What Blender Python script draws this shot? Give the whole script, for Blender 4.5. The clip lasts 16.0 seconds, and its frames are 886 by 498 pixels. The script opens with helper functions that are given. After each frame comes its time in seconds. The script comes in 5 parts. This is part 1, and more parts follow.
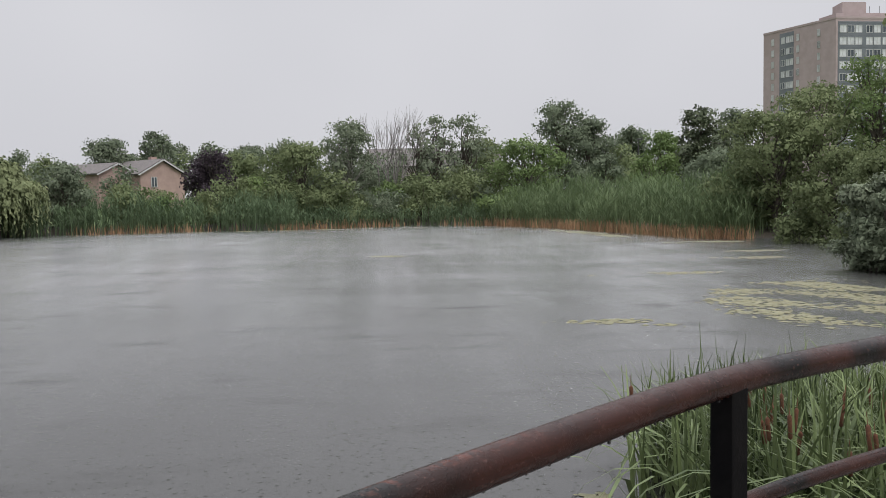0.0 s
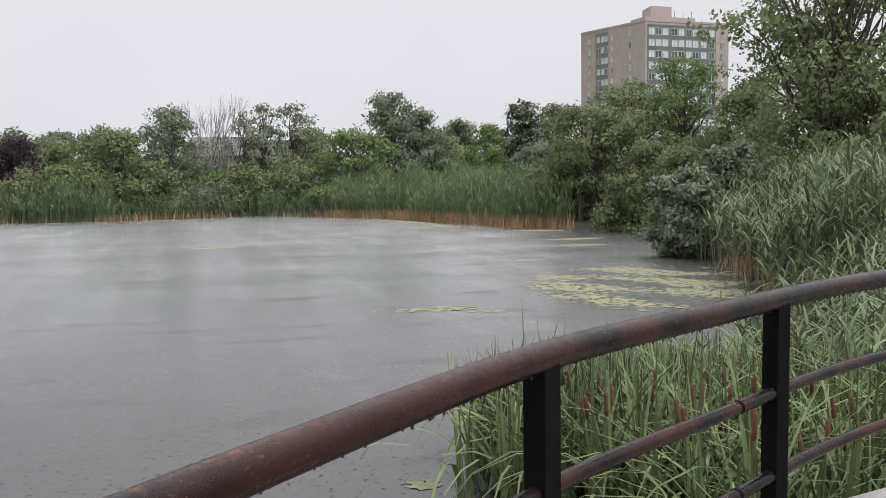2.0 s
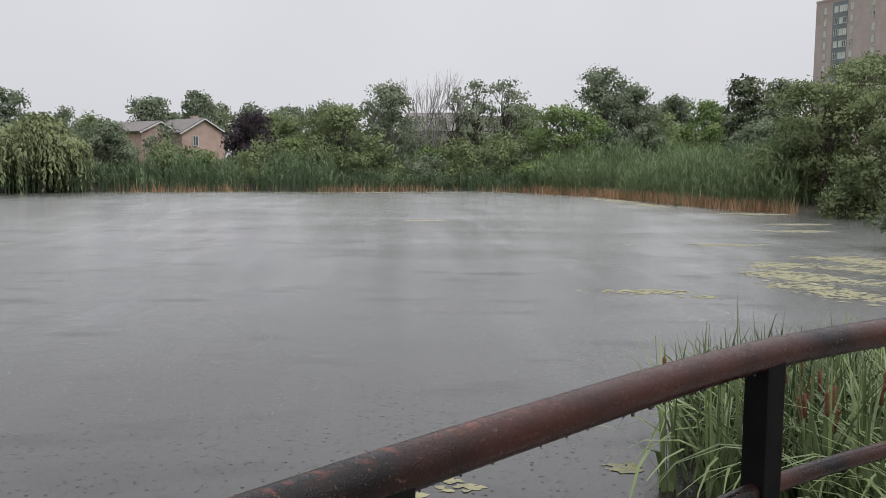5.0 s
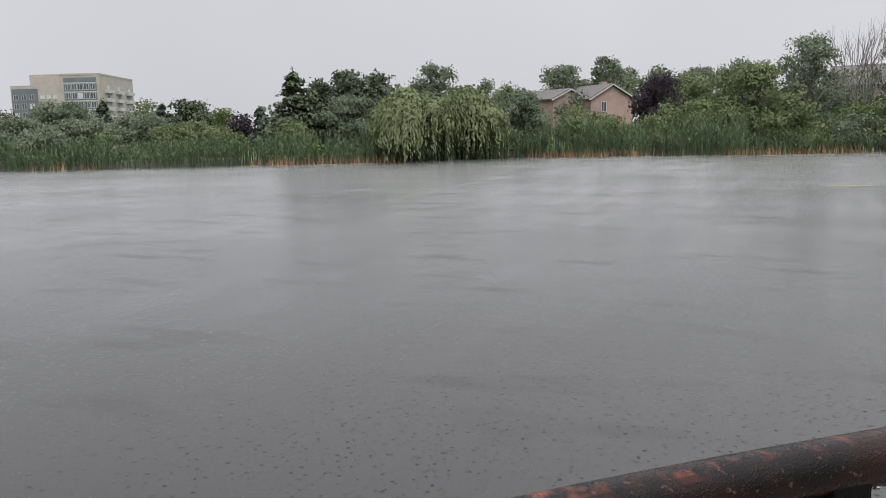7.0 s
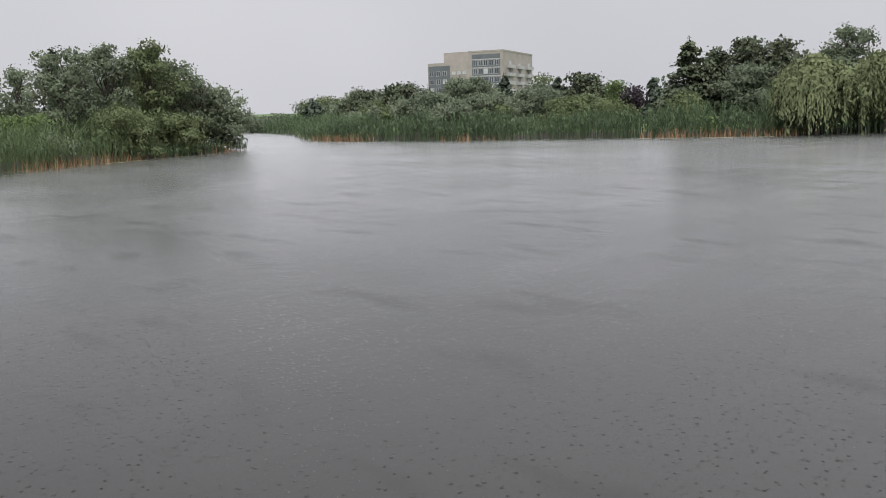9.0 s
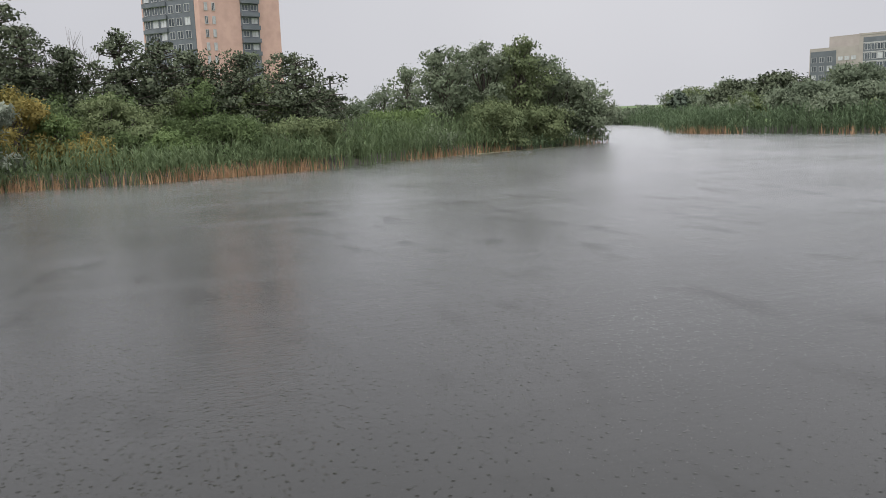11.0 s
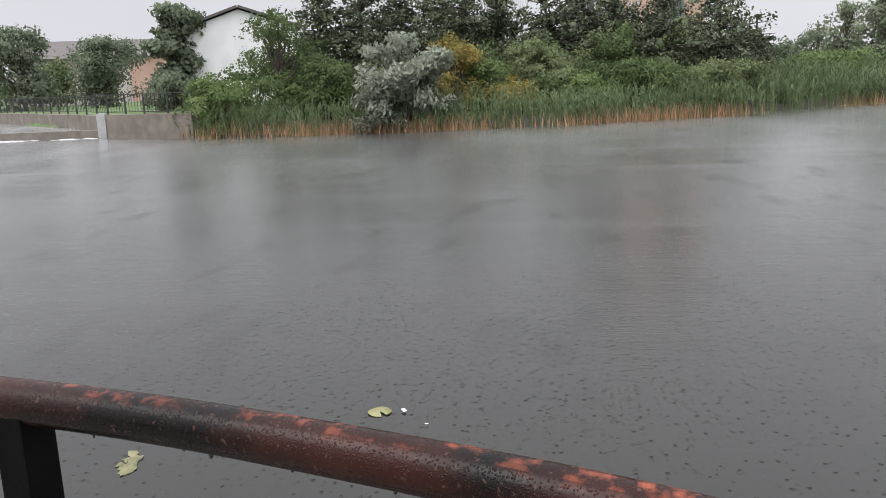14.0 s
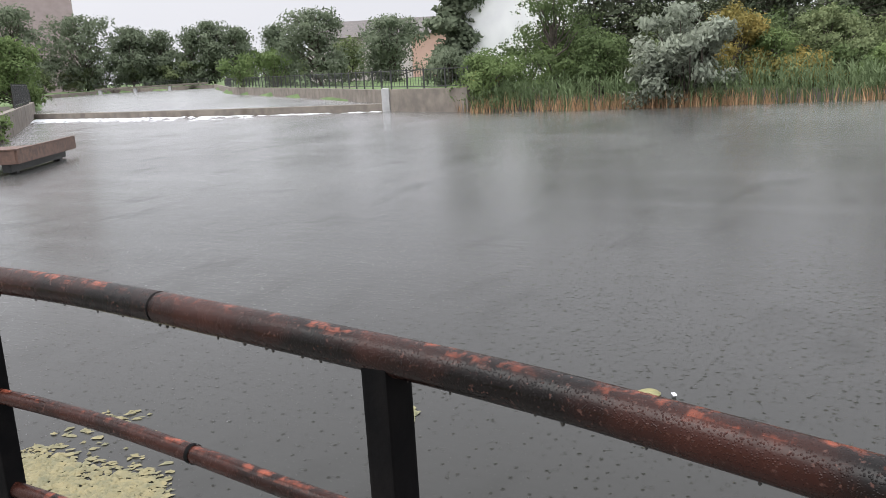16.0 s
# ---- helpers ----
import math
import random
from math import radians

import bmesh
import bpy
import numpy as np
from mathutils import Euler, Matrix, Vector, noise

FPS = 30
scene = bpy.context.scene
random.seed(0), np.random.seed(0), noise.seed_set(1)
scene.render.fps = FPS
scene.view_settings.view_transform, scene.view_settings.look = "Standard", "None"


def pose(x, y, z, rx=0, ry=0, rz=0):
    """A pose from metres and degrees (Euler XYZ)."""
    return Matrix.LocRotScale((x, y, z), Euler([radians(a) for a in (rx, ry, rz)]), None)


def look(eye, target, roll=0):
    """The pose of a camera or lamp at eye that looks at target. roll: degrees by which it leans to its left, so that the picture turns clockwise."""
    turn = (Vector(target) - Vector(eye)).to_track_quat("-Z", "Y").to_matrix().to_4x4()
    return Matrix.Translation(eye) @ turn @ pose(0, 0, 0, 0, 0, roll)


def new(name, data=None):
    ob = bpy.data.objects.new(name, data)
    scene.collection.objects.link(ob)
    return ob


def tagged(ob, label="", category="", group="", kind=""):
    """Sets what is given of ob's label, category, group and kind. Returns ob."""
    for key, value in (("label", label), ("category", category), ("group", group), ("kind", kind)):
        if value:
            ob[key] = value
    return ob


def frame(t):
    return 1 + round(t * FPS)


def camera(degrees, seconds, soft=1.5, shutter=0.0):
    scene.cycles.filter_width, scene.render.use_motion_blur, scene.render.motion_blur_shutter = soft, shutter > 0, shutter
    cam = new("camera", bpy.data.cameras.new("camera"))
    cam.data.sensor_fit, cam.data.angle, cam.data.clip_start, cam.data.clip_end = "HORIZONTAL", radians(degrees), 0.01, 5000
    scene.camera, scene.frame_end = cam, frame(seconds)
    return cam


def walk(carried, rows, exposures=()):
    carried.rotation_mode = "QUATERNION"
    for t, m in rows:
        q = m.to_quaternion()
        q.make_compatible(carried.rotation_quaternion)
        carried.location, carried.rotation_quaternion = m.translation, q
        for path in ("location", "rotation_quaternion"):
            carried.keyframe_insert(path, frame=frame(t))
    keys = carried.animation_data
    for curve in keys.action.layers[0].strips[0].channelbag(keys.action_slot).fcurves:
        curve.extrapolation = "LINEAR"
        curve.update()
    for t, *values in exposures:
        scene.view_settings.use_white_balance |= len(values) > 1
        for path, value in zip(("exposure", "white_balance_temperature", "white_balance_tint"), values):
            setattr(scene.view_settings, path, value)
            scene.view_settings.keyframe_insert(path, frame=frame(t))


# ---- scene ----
cam = camera(54.76, 16.0, soft=0.8)
PATH = [  # seconds, x, y, z, rx, ry, rz
    (0.0, -0.000, -0.001, 2.807, 86.50, 1.00, -5.52),
    (0.5, 0.040, 0.097, 2.769, 86.14, 0.62, -8.46),
    (1.0, 0.063, 0.125, 2.764, 85.93, 0.59, -11.47),
    (1.5, 0.076, 0.136, 2.759, 85.85, 0.64, -14.84),
    (2.0, 0.083, 0.139, 2.759, 85.72, 0.80, -16.81),
    (2.5, 0.077, 0.136, 2.759, 85.63, 0.65, -18.25),
    (3.0, 0.064, 0.127, 2.763, 85.49, 0.49, -18.39),
    (5.5, 0.026, 0.079, 2.788, 83.79, -0.25, 3.24),
    (6.0, 0.003, 0.073, 2.791, 83.12, 0.15, 9.43),
    (6.5, -0.022, 0.068, 2.789, 82.65, 0.73, 16.29),
    (7.0, -0.003, 0.074, 2.790, 82.05, 1.27, 23.61),
    (7.5, -0.005, 0.077, 2.791, 81.44, 1.84, 30.73),
    (8.0, -0.020, 0.074, 2.793, 81.18, 1.84, 36.85),
    (8.5, -0.037, 0.064, 2.798, 81.03, 1.71, 42.88),
    (9.0, -0.062, 0.099, 2.815, 80.86, 1.69, 49.10),
    (9.5, -0.061, 0.118, 2.826, 80.65, 1.90, 55.35),
    (12.0, 0.079, 0.071, 2.865, 80.96, 2.57, 82.92),
    (12.5, 0.062, 0.064, 2.866, 80.38, 3.07, 87.47),
    (13.0, 0.017, 0.048, 2.846, 79.68, 3.38, 92.21),
    (13.5, -0.065, 0.006, 2.818, 79.07, 3.03, 96.20),
    (14.0, -0.054, -0.017, 2.818, 78.59, 2.57, 99.77),
    (14.5, -0.044, -0.041, 2.821, 78.28, 2.23, 104.22),
    (15.0, -0.032, -0.066, 2.825, 77.95, 2.35, 108.07),
    (15.5, -0.011, -0.093, 2.828, 77.81, 2.57, 112.09),
    (16.0, -0.004, -0.115, 2.832, 77.82, 3.31, 117.44),
]
EXPOSURE = [(0.0, 0.06), (1.5, 0.32), (3.0, 0.32), (5.5, 0.14), (7.0, 0.1), (9.0, 0.03), (12.5, 0.17), (14.5, 0.43), (16.0, 0.53)]
walk(cam, [(t, pose(*p)) for t, *p in PATH], EXPOSURE)

# ---- world, sun, exposure ----
world = bpy.data.worlds.new("sky")
scene.world = world
world.use_nodes = True
nt = world.node_tree
nt.nodes.clear()
w_out = nt.nodes.new("ShaderNodeOutputWorld")
w_bg = nt.nodes.new("ShaderNodeBackground")
w_sky = nt.nodes.new("ShaderNodeTexSky")
w_sky.sky_type = "NISHITA"
w_sky.sun_disc = False
w_sky.sun_elevation, w_sky.sun_rotation = radians(55), radians(150)
w_sky.dust_density = 6.0
w_grey = nt.nodes.new("ShaderNodeHueSaturation")
w_grey.inputs["Saturation"].default_value = 0.1
w_dim = nt.nodes.new("ShaderNodeMixRGB")
w_dim.blend_type, w_dim.inputs[0].default_value = "MULTIPLY", 1.0
w_dim.inputs[2].default_value = (0.10, 0.10, 0.10, 1)
w_cloud = nt.nodes.new("ShaderNodeTexNoise")
w_cloud.inputs["Scale"].default_value = 1.6
w_cloud.inputs["Detail"].default_value = 3.0
w_ramp = nt.nodes.new("ShaderNodeValToRGB")
w_ramp.color_ramp.elements[0].position, w_ramp.color_ramp.elements[0].color = 0.3, (0.60, 0.605, 0.65, 1)
w_ramp.color_ramp.elements[1].position, w_ramp.color_ramp.elements[1].color = 0.75, (0.73, 0.73, 0.77, 1)
w_mix = nt.nodes.new("ShaderNodeMixRGB")
w_mix.inputs[0].default_value = 0.88
nt.links.new(w_sky.outputs[0], w_grey.inputs["Color"])
nt.links.new(w_grey.outputs[0], w_dim.inputs[1])
nt.links.new(w_dim.outputs[0], w_mix.inputs[1])
nt.links.new(w_cloud.outputs["Fac"], w_ramp.inputs[0])
nt.links.new(w_ramp.outputs[0], w_mix.inputs[2])
# an overcast sky is about three times as bright overhead as at the horizon
w_co = nt.nodes.new("ShaderNodeTexCoord")
w_sep = nt.nodes.new("ShaderNodeSeparateXYZ")
w_up = nt.nodes.new("ShaderNodeMapRange")
w_up.inputs[1].default_value, w_up.inputs[2].default_value = 0.24, 0.80
w_up.inputs[3].default_value, w_up.inputs[4].default_value = 0.0, 2.3
w_gain = nt.nodes.new("ShaderNodeVectorMath")
w_gain.operation = "SCALE"
nt.links.new(w_co.outputs["Generated"], w_sep.inputs[0])
nt.links.new(w_sep.outputs[2], w_up.inputs[0])
nt.links.new(w_mix.outputs[0], w_gain.inputs[0])
# the cloud is thinner, and so brighter, towards the north-east
w_side = nt.nodes.new("ShaderNodeVectorMath")
w_side.operation = "DOT_PRODUCT"
w_side.inputs[1].default_value = (0.40, 0.36, 0.0)
w_thin = nt.nodes.new("ShaderNodeMath")
w_thin.operation, w_thin.inputs[1].default_value = "ADD", 1.0
w_rise = nt.nodes.new("ShaderNodeMath")
w_rise.operation, w_rise.inputs[2].default_value = "MULTIPLY_ADD", 1.0
nt.links.new(w_co.outputs["Generated"], w_side.inputs[0])
nt.links.new(w_side.outputs["Value"], w_thin.inputs[0])
nt.links.new(w_up.outputs[0], w_rise.inputs[0])
nt.links.new(w_thin.outputs[0], w_rise.inputs[1])
nt.links.new(w_rise.outputs[0], w_gain.inputs["Scale"])
nt.links.new(w_gain.outputs[0], w_bg.inputs[0])
nt.links.new(w_bg.outputs[0], w_out.inputs[0])
w_bg.inputs[1].default_value = 1.0

sun = new("sun", bpy.data.lights.new("sun", "SUN"))
sun.data.energy, sun.data.angle, sun.data.color = 1.4, radians(40), (1.0, 0.98, 0.95)
sun.matrix_world = look((0, 0, 60), (Vector((0, 0, 60)) - Vector((0.29, -0.5, 0.82))))


# ---- materials ----
def mat(name, c1, c2=None, scale=4.0, rough=0.7, metal=0.0, bump=0.0, bump_scale=40.0, island=False, stain=None, translucent=0.0, obj_random=False, gloss=0.5):
    """Two-tone noise material with a second coarser stain and fine relief."""
    m = bpy.data.materials.new(name)
    m.use_nodes = True
    n, l = m.node_tree.nodes, m.node_tree.links
    b = n["Principled BSDF"]
    b.inputs["Roughness"].default_value, b.inputs["Metallic"].default_value = rough, metal
    b.inputs["Specular IOR Level"].default_value = gloss
    geo = n.new("ShaderNodeNewGeometry")
    c2 = c2 or tuple(v * 0.7 for v in c1)
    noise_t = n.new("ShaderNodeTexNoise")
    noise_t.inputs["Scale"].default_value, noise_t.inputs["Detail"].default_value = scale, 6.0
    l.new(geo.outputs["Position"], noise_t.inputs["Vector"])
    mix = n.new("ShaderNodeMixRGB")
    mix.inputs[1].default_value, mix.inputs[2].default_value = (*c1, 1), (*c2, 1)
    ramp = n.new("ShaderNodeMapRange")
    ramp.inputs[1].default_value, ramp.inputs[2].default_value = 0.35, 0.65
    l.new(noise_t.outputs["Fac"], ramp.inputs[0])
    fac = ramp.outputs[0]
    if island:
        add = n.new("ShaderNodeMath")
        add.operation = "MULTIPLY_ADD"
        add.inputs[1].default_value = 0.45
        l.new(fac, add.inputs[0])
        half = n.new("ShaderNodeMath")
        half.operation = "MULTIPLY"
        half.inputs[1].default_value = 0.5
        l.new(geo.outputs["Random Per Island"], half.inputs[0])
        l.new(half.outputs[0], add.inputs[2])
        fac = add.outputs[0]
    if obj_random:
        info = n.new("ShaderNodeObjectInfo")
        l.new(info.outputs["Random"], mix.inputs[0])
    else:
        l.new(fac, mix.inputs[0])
    col = mix.outputs[0]
    if stain:
        s_noise = n.new("ShaderNodeTexNoise")
        s_noise.inputs["Scale"].default_value, s_noise.inputs["Detail"].default_value = stain[1], 5.0
        l.new(geo.outputs["Position"], s_noise.inputs["Vector"])
        s_map = n.new("ShaderNodeMapRange")
        s_map.inputs[1].default_value, s_map.inputs[2].default_value = stain[2], stain[2] + 0.12
        l.new(s_noise.outputs["Fac"], s_map.inputs[0])
        s_mix = n.new("ShaderNodeMixRGB")
        s_mix.inputs[2].default_value = (*stain[0], 1)
        l.new(s_map.outputs[0], s_mix.inputs[0])
        l.new(col, s_mix.inputs[1])
        col = s_mix.outputs[0]
    l.new(col, b.inputs["Base Color"])
    if bump:
        b_noise = n.new("ShaderNodeTexNoise")
        b_noise.inputs["Scale"].default_value, b_noise.inputs["Detail"].default_value = bump_scale, 5.0
        l.new(geo.outputs["Position"], b_noise.inputs["Vector"])
        bp = n.new("ShaderNodeBump")
        bp.inputs["Strength"].default_value, bp.inputs["Distance"].default_value = bump, 0.5 / bump_scale
        l.new(b_noise.outputs["Fac"], bp.inputs["Height"])
        l.new(bp.outputs[0], b.inputs["Normal"])
    if translucent:
        tr = n.new("ShaderNodeBsdfTranslucent")
        sh = n.new("ShaderNodeMixShader")
        sh.inputs[0].default_value = translucent
        l.new(col, tr.inputs[0])
        l.new(b.outputs[0], sh.inputs[1])
        l.new(tr.outputs[0], sh.inputs[2])
        l.new(sh.outputs[0], n["Material Output"].inputs[0])
    return m


def leaf_mat(name, c1, c2, rough=0.75, tr=0.35):
    return mat(name, c1, c2, scale=0.35, rough=rough, island=True, translucent=tr, gloss=0.12)


OLIVE = leaf_mat("olive_leaves", (0.175, 0.205, 0.10), (0.082, 0.108, 0.050))
LIGHT = leaf_mat("light_leaves", (0.155, 0.205, 0.08), (0.08, 0.122, 0.045))
# dark green lifted and greyed: the far trees' haze is put into this colour
DEEP = leaf_mat("hazed_deep_leaves", (0.165, 0.192, 0.128), (0.092, 0.118, 0.076))
RICH = leaf_mat("rich_leaves", (0.118, 0.158, 0.066), (0.052, 0.078, 0.030))
PALE = leaf_mat("pale_leaves", (0.205, 0.232, 0.16), (0.11, 0.138, 0.088))
SILVERY = leaf_mat("silvery_leaves", (0.215, 0.245, 0.165), (0.105, 0.135, 0.08))
SILVER = leaf_mat("silver_leaves", (0.32, 0.345, 0.275), (0.14, 0.165, 0.12))
GOLD = leaf_mat("gold_leaves", (0.28, 0.215, 0.065), (0.135, 0.13, 0.045))
PURPLE = leaf_mat("purple_leaves", (0.066, 0.05, 0.06), (0.032, 0.026, 0.032))
WILLOW = leaf_mat("willow_leaves", (0.215, 0.24, 0.125), (0.13, 0.158, 0.08))
SPRUCE = leaf_mat("spruce_needles", (0.098, 0.122, 0.088), (0.048, 0.063, 0.048), tr=0.1)
PINE = leaf_mat("pine_needles", (0.108, 0.126, 0.076), (0.054, 0.068, 0.042), tr=0.15)
REED = leaf_mat("reed_leaves", (0.15, 0.195, 0.098), (0.07, 0.102, 0.048))
REED_FAR = leaf_mat("far_reed_leaves", (0.125, 0.17, 0.092), (0.066, 0.098, 0.052))
# near-black second tones paint the shade of gaps between blades, mixed in at random
CATTAIL = leaf_mat("cattail_leaves_gap_shade", (0.170, 0.215, 0.092), (0.012, 0.022, 0.009), rough=0.45, tr=0.12)
REED_NEAR = leaf_mat("near_reed_leaves_gap_shade", (0.200, 0.240, 0.135), (0.026, 0.040, 0.020), tr=0.15)
STRAW = leaf_mat("dry_straw", (0.44, 0.285, 0.165), (0.21, 0.125, 0.07), tr=0.15)
BARK = mat("bark", (0.085, 0.07, 0.055), (0.04, 0.033, 0.027), scale=6, rough=0.9, bump=0.6, bump_scale=18)
BARK_PALE = mat("pale_bark", (0.36, 0.35, 0.31), (0.18, 0.17, 0.15), scale=5, rough=0.85, bump=0.4, bump_scale=18)
BARK_GREY = mat("grey_dead_wood", (0.22, 0.20, 0.19), (0.12, 0.11, 0.10), scale=5, rough=0.9)
GRASS = mat("grass_ground", (0.095, 0.150, 0.045), (0.060, 0.095, 0.032), scale=0.6, rough=0.95, bump=0.5, bump_scale=9, stain=((0.075, 0.06, 0.04), 0.12, 0.60))
MUD = mat("bank_mud", (0.060, 0.050, 0.036), (0.034, 0.030, 0.022), scale=1.5, rough=0.8, bump=0.5, bump_scale=12)
BRICK = mat("brown_brick", (0.335, 0.272, 0.268), (0.292, 0.234, 0.230), scale=0.6, rough=0.9, bump=0.2, bump_scale=12, stain=((0.27, 0.215, 0.205), 0.08, 0.58))
BRICK_PINK = mat("pink_brick", (0.52, 0.345, 0.285), (0.45, 0.295, 0.245), scale=0.6, rough=0.9, bump=0.2, bump_scale=12, stain=((0.38, 0.23, 0.18), 0.08, 0.6))
BEIGE = mat("beige_concrete", (0.35, 0.318, 0.287), (0.30, 0.272, 0.246), scale=0.4, rough=0.9, stain=((0.34, 0.31, 0.285), 0.1, 0.58))
BRICK_HOUSE = mat("house_brick", (0.33, 0.235, 0.205), (0.27, 0.19, 0.165), scale=1.2, rough=0.9, bump=0.2, bump_scale=14)
WHITE_WALL = mat("white_siding", (0.80, 0.80, 0.80), (0.73, 0.73, 0.74), scale=0.7, rough=0.6)
ROOF = mat("roof_shingles", (0.13, 0.115, 0.11), (0.09, 0.082, 0.08), scale=3, rough=0.9, bump=0.3, bump_scale=14)
GLASS = mat("window_glass", (0.045, 0.055, 0.065), (0.10, 0.115, 0.13), scale=0.5, rough=0.08, obj_random=True)
BLIND = mat("pale_blind", (0.52, 0.53, 0.54), (0.40, 0.41, 0.42), scale=1.0, rough=0.7)
SLATE = mat("grey_spandrel", (0.125, 0.138, 0.152), (0.098, 0.11, 0.122), scale=0.5, rough=0.5)
FRAME_PALE = mat("pale_frame", (0.42, 0.42, 0.415), (0.34, 0.34, 0.335), scale=2, rough=0.6)
CONCRETE = mat("weathered_concrete", (0.18, 0.155, 0.13), (0.115, 0.10, 0.085), scale=1.2, rough=0.9, bump=0.35, bump_scale=22, stain=((0.09, 0.075, 0.06), 0.5, 0.56))
DECK_CONCRETE = mat("deck_concrete", (0.20, 0.19, 0.175), (0.15, 0.143, 0.132), scale=8, rough=0.55, bump=0.4, bump_scale=90, stain=((0.11, 0.105, 0.095), 1.8, 0.55))
POST_PAINT = mat("black_post_paint", (0.0022, 0.0022, 0.0026), (0.005, 0.0045, 0.0045), scale=14, gloss=0.06, rough=0.7, bump=0.25, bump_scale=60)
DARK_METAL = mat("dark_metal", (0.02, 0.022, 0.022), (0.035, 0.035, 0.035), scale=10, rough=0.5)
DOCK_WOOD = mat("dock_wood", (0.125, 0.072, 0.052), (0.07, 0.042, 0.032), scale=5, rough=0.6, bump=0.4, bump_scale=25)
HEAD = mat("cattail_head_brown", (0.105, 0.040, 0.018), (0.06, 0.024, 0.012), scale=60, rough=0.95, bump=0.5, bump_scale=300)
FOAM = mat("white_foam", (0.62, 0.63, 0.64), (0.42, 0.44, 0.45), scale=3, rough=0.6, bump=0.6, bump_scale=9)
ALGAE_PALE = mat("pale_algae", (0.195, 0.165, 0.080), (0.095, 0.095, 0.052), scale=9, rough=0.7, bump=0.8, bump_scale=60, island=True)
ALGAE = mat("yellow_algae", (0.19, 0.175, 0.085), (0.085, 0.088, 0.045), scale=7, rough=0.6, bump=0.7, bump_scale=30, island=True)
PAD = mat("lily_pad", (0.24, 0.22, 0.095), (0.17, 0.165, 0.07), scale=12, rough=0.5)
LITTER = mat("white_plastic", (0.5, 0.5, 0.51), (0.4, 0.4, 0.42), scale=20, rough=0.4)
GREY_PLASTER = mat("far_building_wall", (0.46, 0.42, 0.40), (0.40, 0.36, 0.34), scale=0.5, rough=0.9)


def rusty_pipe_material():
    """Brown-black paint, worn to bare orange primer along the top, wet and dotted with rain drops."""
    m = bpy.data.materials.new("worn_rail_paint")
    m.use_nodes = True
    n, l = m.node_tree.nodes, m.node_tree.links
    b = n["Principled BSDF"]
    geo = n.new("ShaderNodeNewGeometry")
    sep = n.new("ShaderNodeSeparateXYZ")
    l.new(geo.outputs["True Normal"], sep.inputs[0])

    def tex(scale, detail=5.0):
        t = n.new("ShaderNodeTexNoise")
        t.inputs["Scale"].default_value, t.inputs["Detail"].default_value = scale, detail
        l.new(geo.outputs["Position"], t.inputs["Vector"])
        return t.outputs["Fac"]

    def remap(src, a, c):
        r = n.new("ShaderNodeMapRange")
        r.inputs[1].default_value, r.inputs[2].default_value = a, c
        l.new(src, r.inputs[0])
        return r.outputs[0]

    def op(kind, a, c):
        o = n.new("ShaderNodeMath")
        o.operation = kind
        for i, v in enumerate((a, c)):
            if isinstance(v, (int, float)):
                o.inputs[i].default_value = v
            else:
                l.new(v, o.inputs[i])
        return o.outputs[0]

    def blend(fac, a, c):
        x = n.new("ShaderNodeMixRGB")
        l.new(fac, x.inputs[0])
        for i, v in ((1, a), (2, c)):
            if isinstance(v, tuple):
                x.inputs[i].default_value = (*v, 1)
            else:
                l.new(v, x.inputs[i])
        return x.outputs[0]

    worn = remap(tex(5.0), 0.40, 0.62)
    col = blend(worn, (0.0045, 0.0034, 0.0032), (0.028, 0.0095, 0.0068))
    top = remap(sep.outputs[2], 0.74, 0.98)
    place = n.new("ShaderNodeSeparateXYZ")
    l.new(geo.outputs["Position"], place.inputs[0])
    handled = op("SUBTRACT", 1.0, remap(place.outputs[0], -0.55, 0.35))
    patchy = op("MULTIPLY", remap(tex(7.0), 0.36, 0.56), handled)
    primer = op("MULTIPLY", op("MULTIPLY", top, patchy), remap(tex(48.0, 9.0), 0.50, 0.66))
    col = blend(primer, col, (0.21, 0.056, 0.032))
    b.inputs["Specular IOR Level"].default_value = 0.13
    speck = remap(tex(150.0, 3.0), 0.62, 0.70)
    col = blend(speck, col, (0.06, 0.03, 0.024))
    l.new(col, b.inputs["Base Color"])
    l.new(remap(tex(26.0), 0.08, 1.75), b.inputs["Roughness"])
    drops = n.new("ShaderNodeTexVoronoi")
    drops.inputs["Scale"].default_value = 320.0
    l.new(geo.outputs["Position"], drops.inputs["Vector"])
    bead = op("SUBTRACT", 1.0, remap(drops.outputs["Distance"], 0.10, 0.42))
    height = op("ADD", bead, op("MULTIPLY", tex(45.0, 8.0), 0.8))
    bp = n.new("ShaderNodeBump")
    bp.inputs["Strength"].default_value, bp.inputs["Distance"].default_value = 0.5, 0.0013
    l.new(height, bp.inputs["Height"])
    l.new(bp.outputs[0], b.inputs["Normal"])
    return m


RAIL_PAINT = rusty_pipe_material()


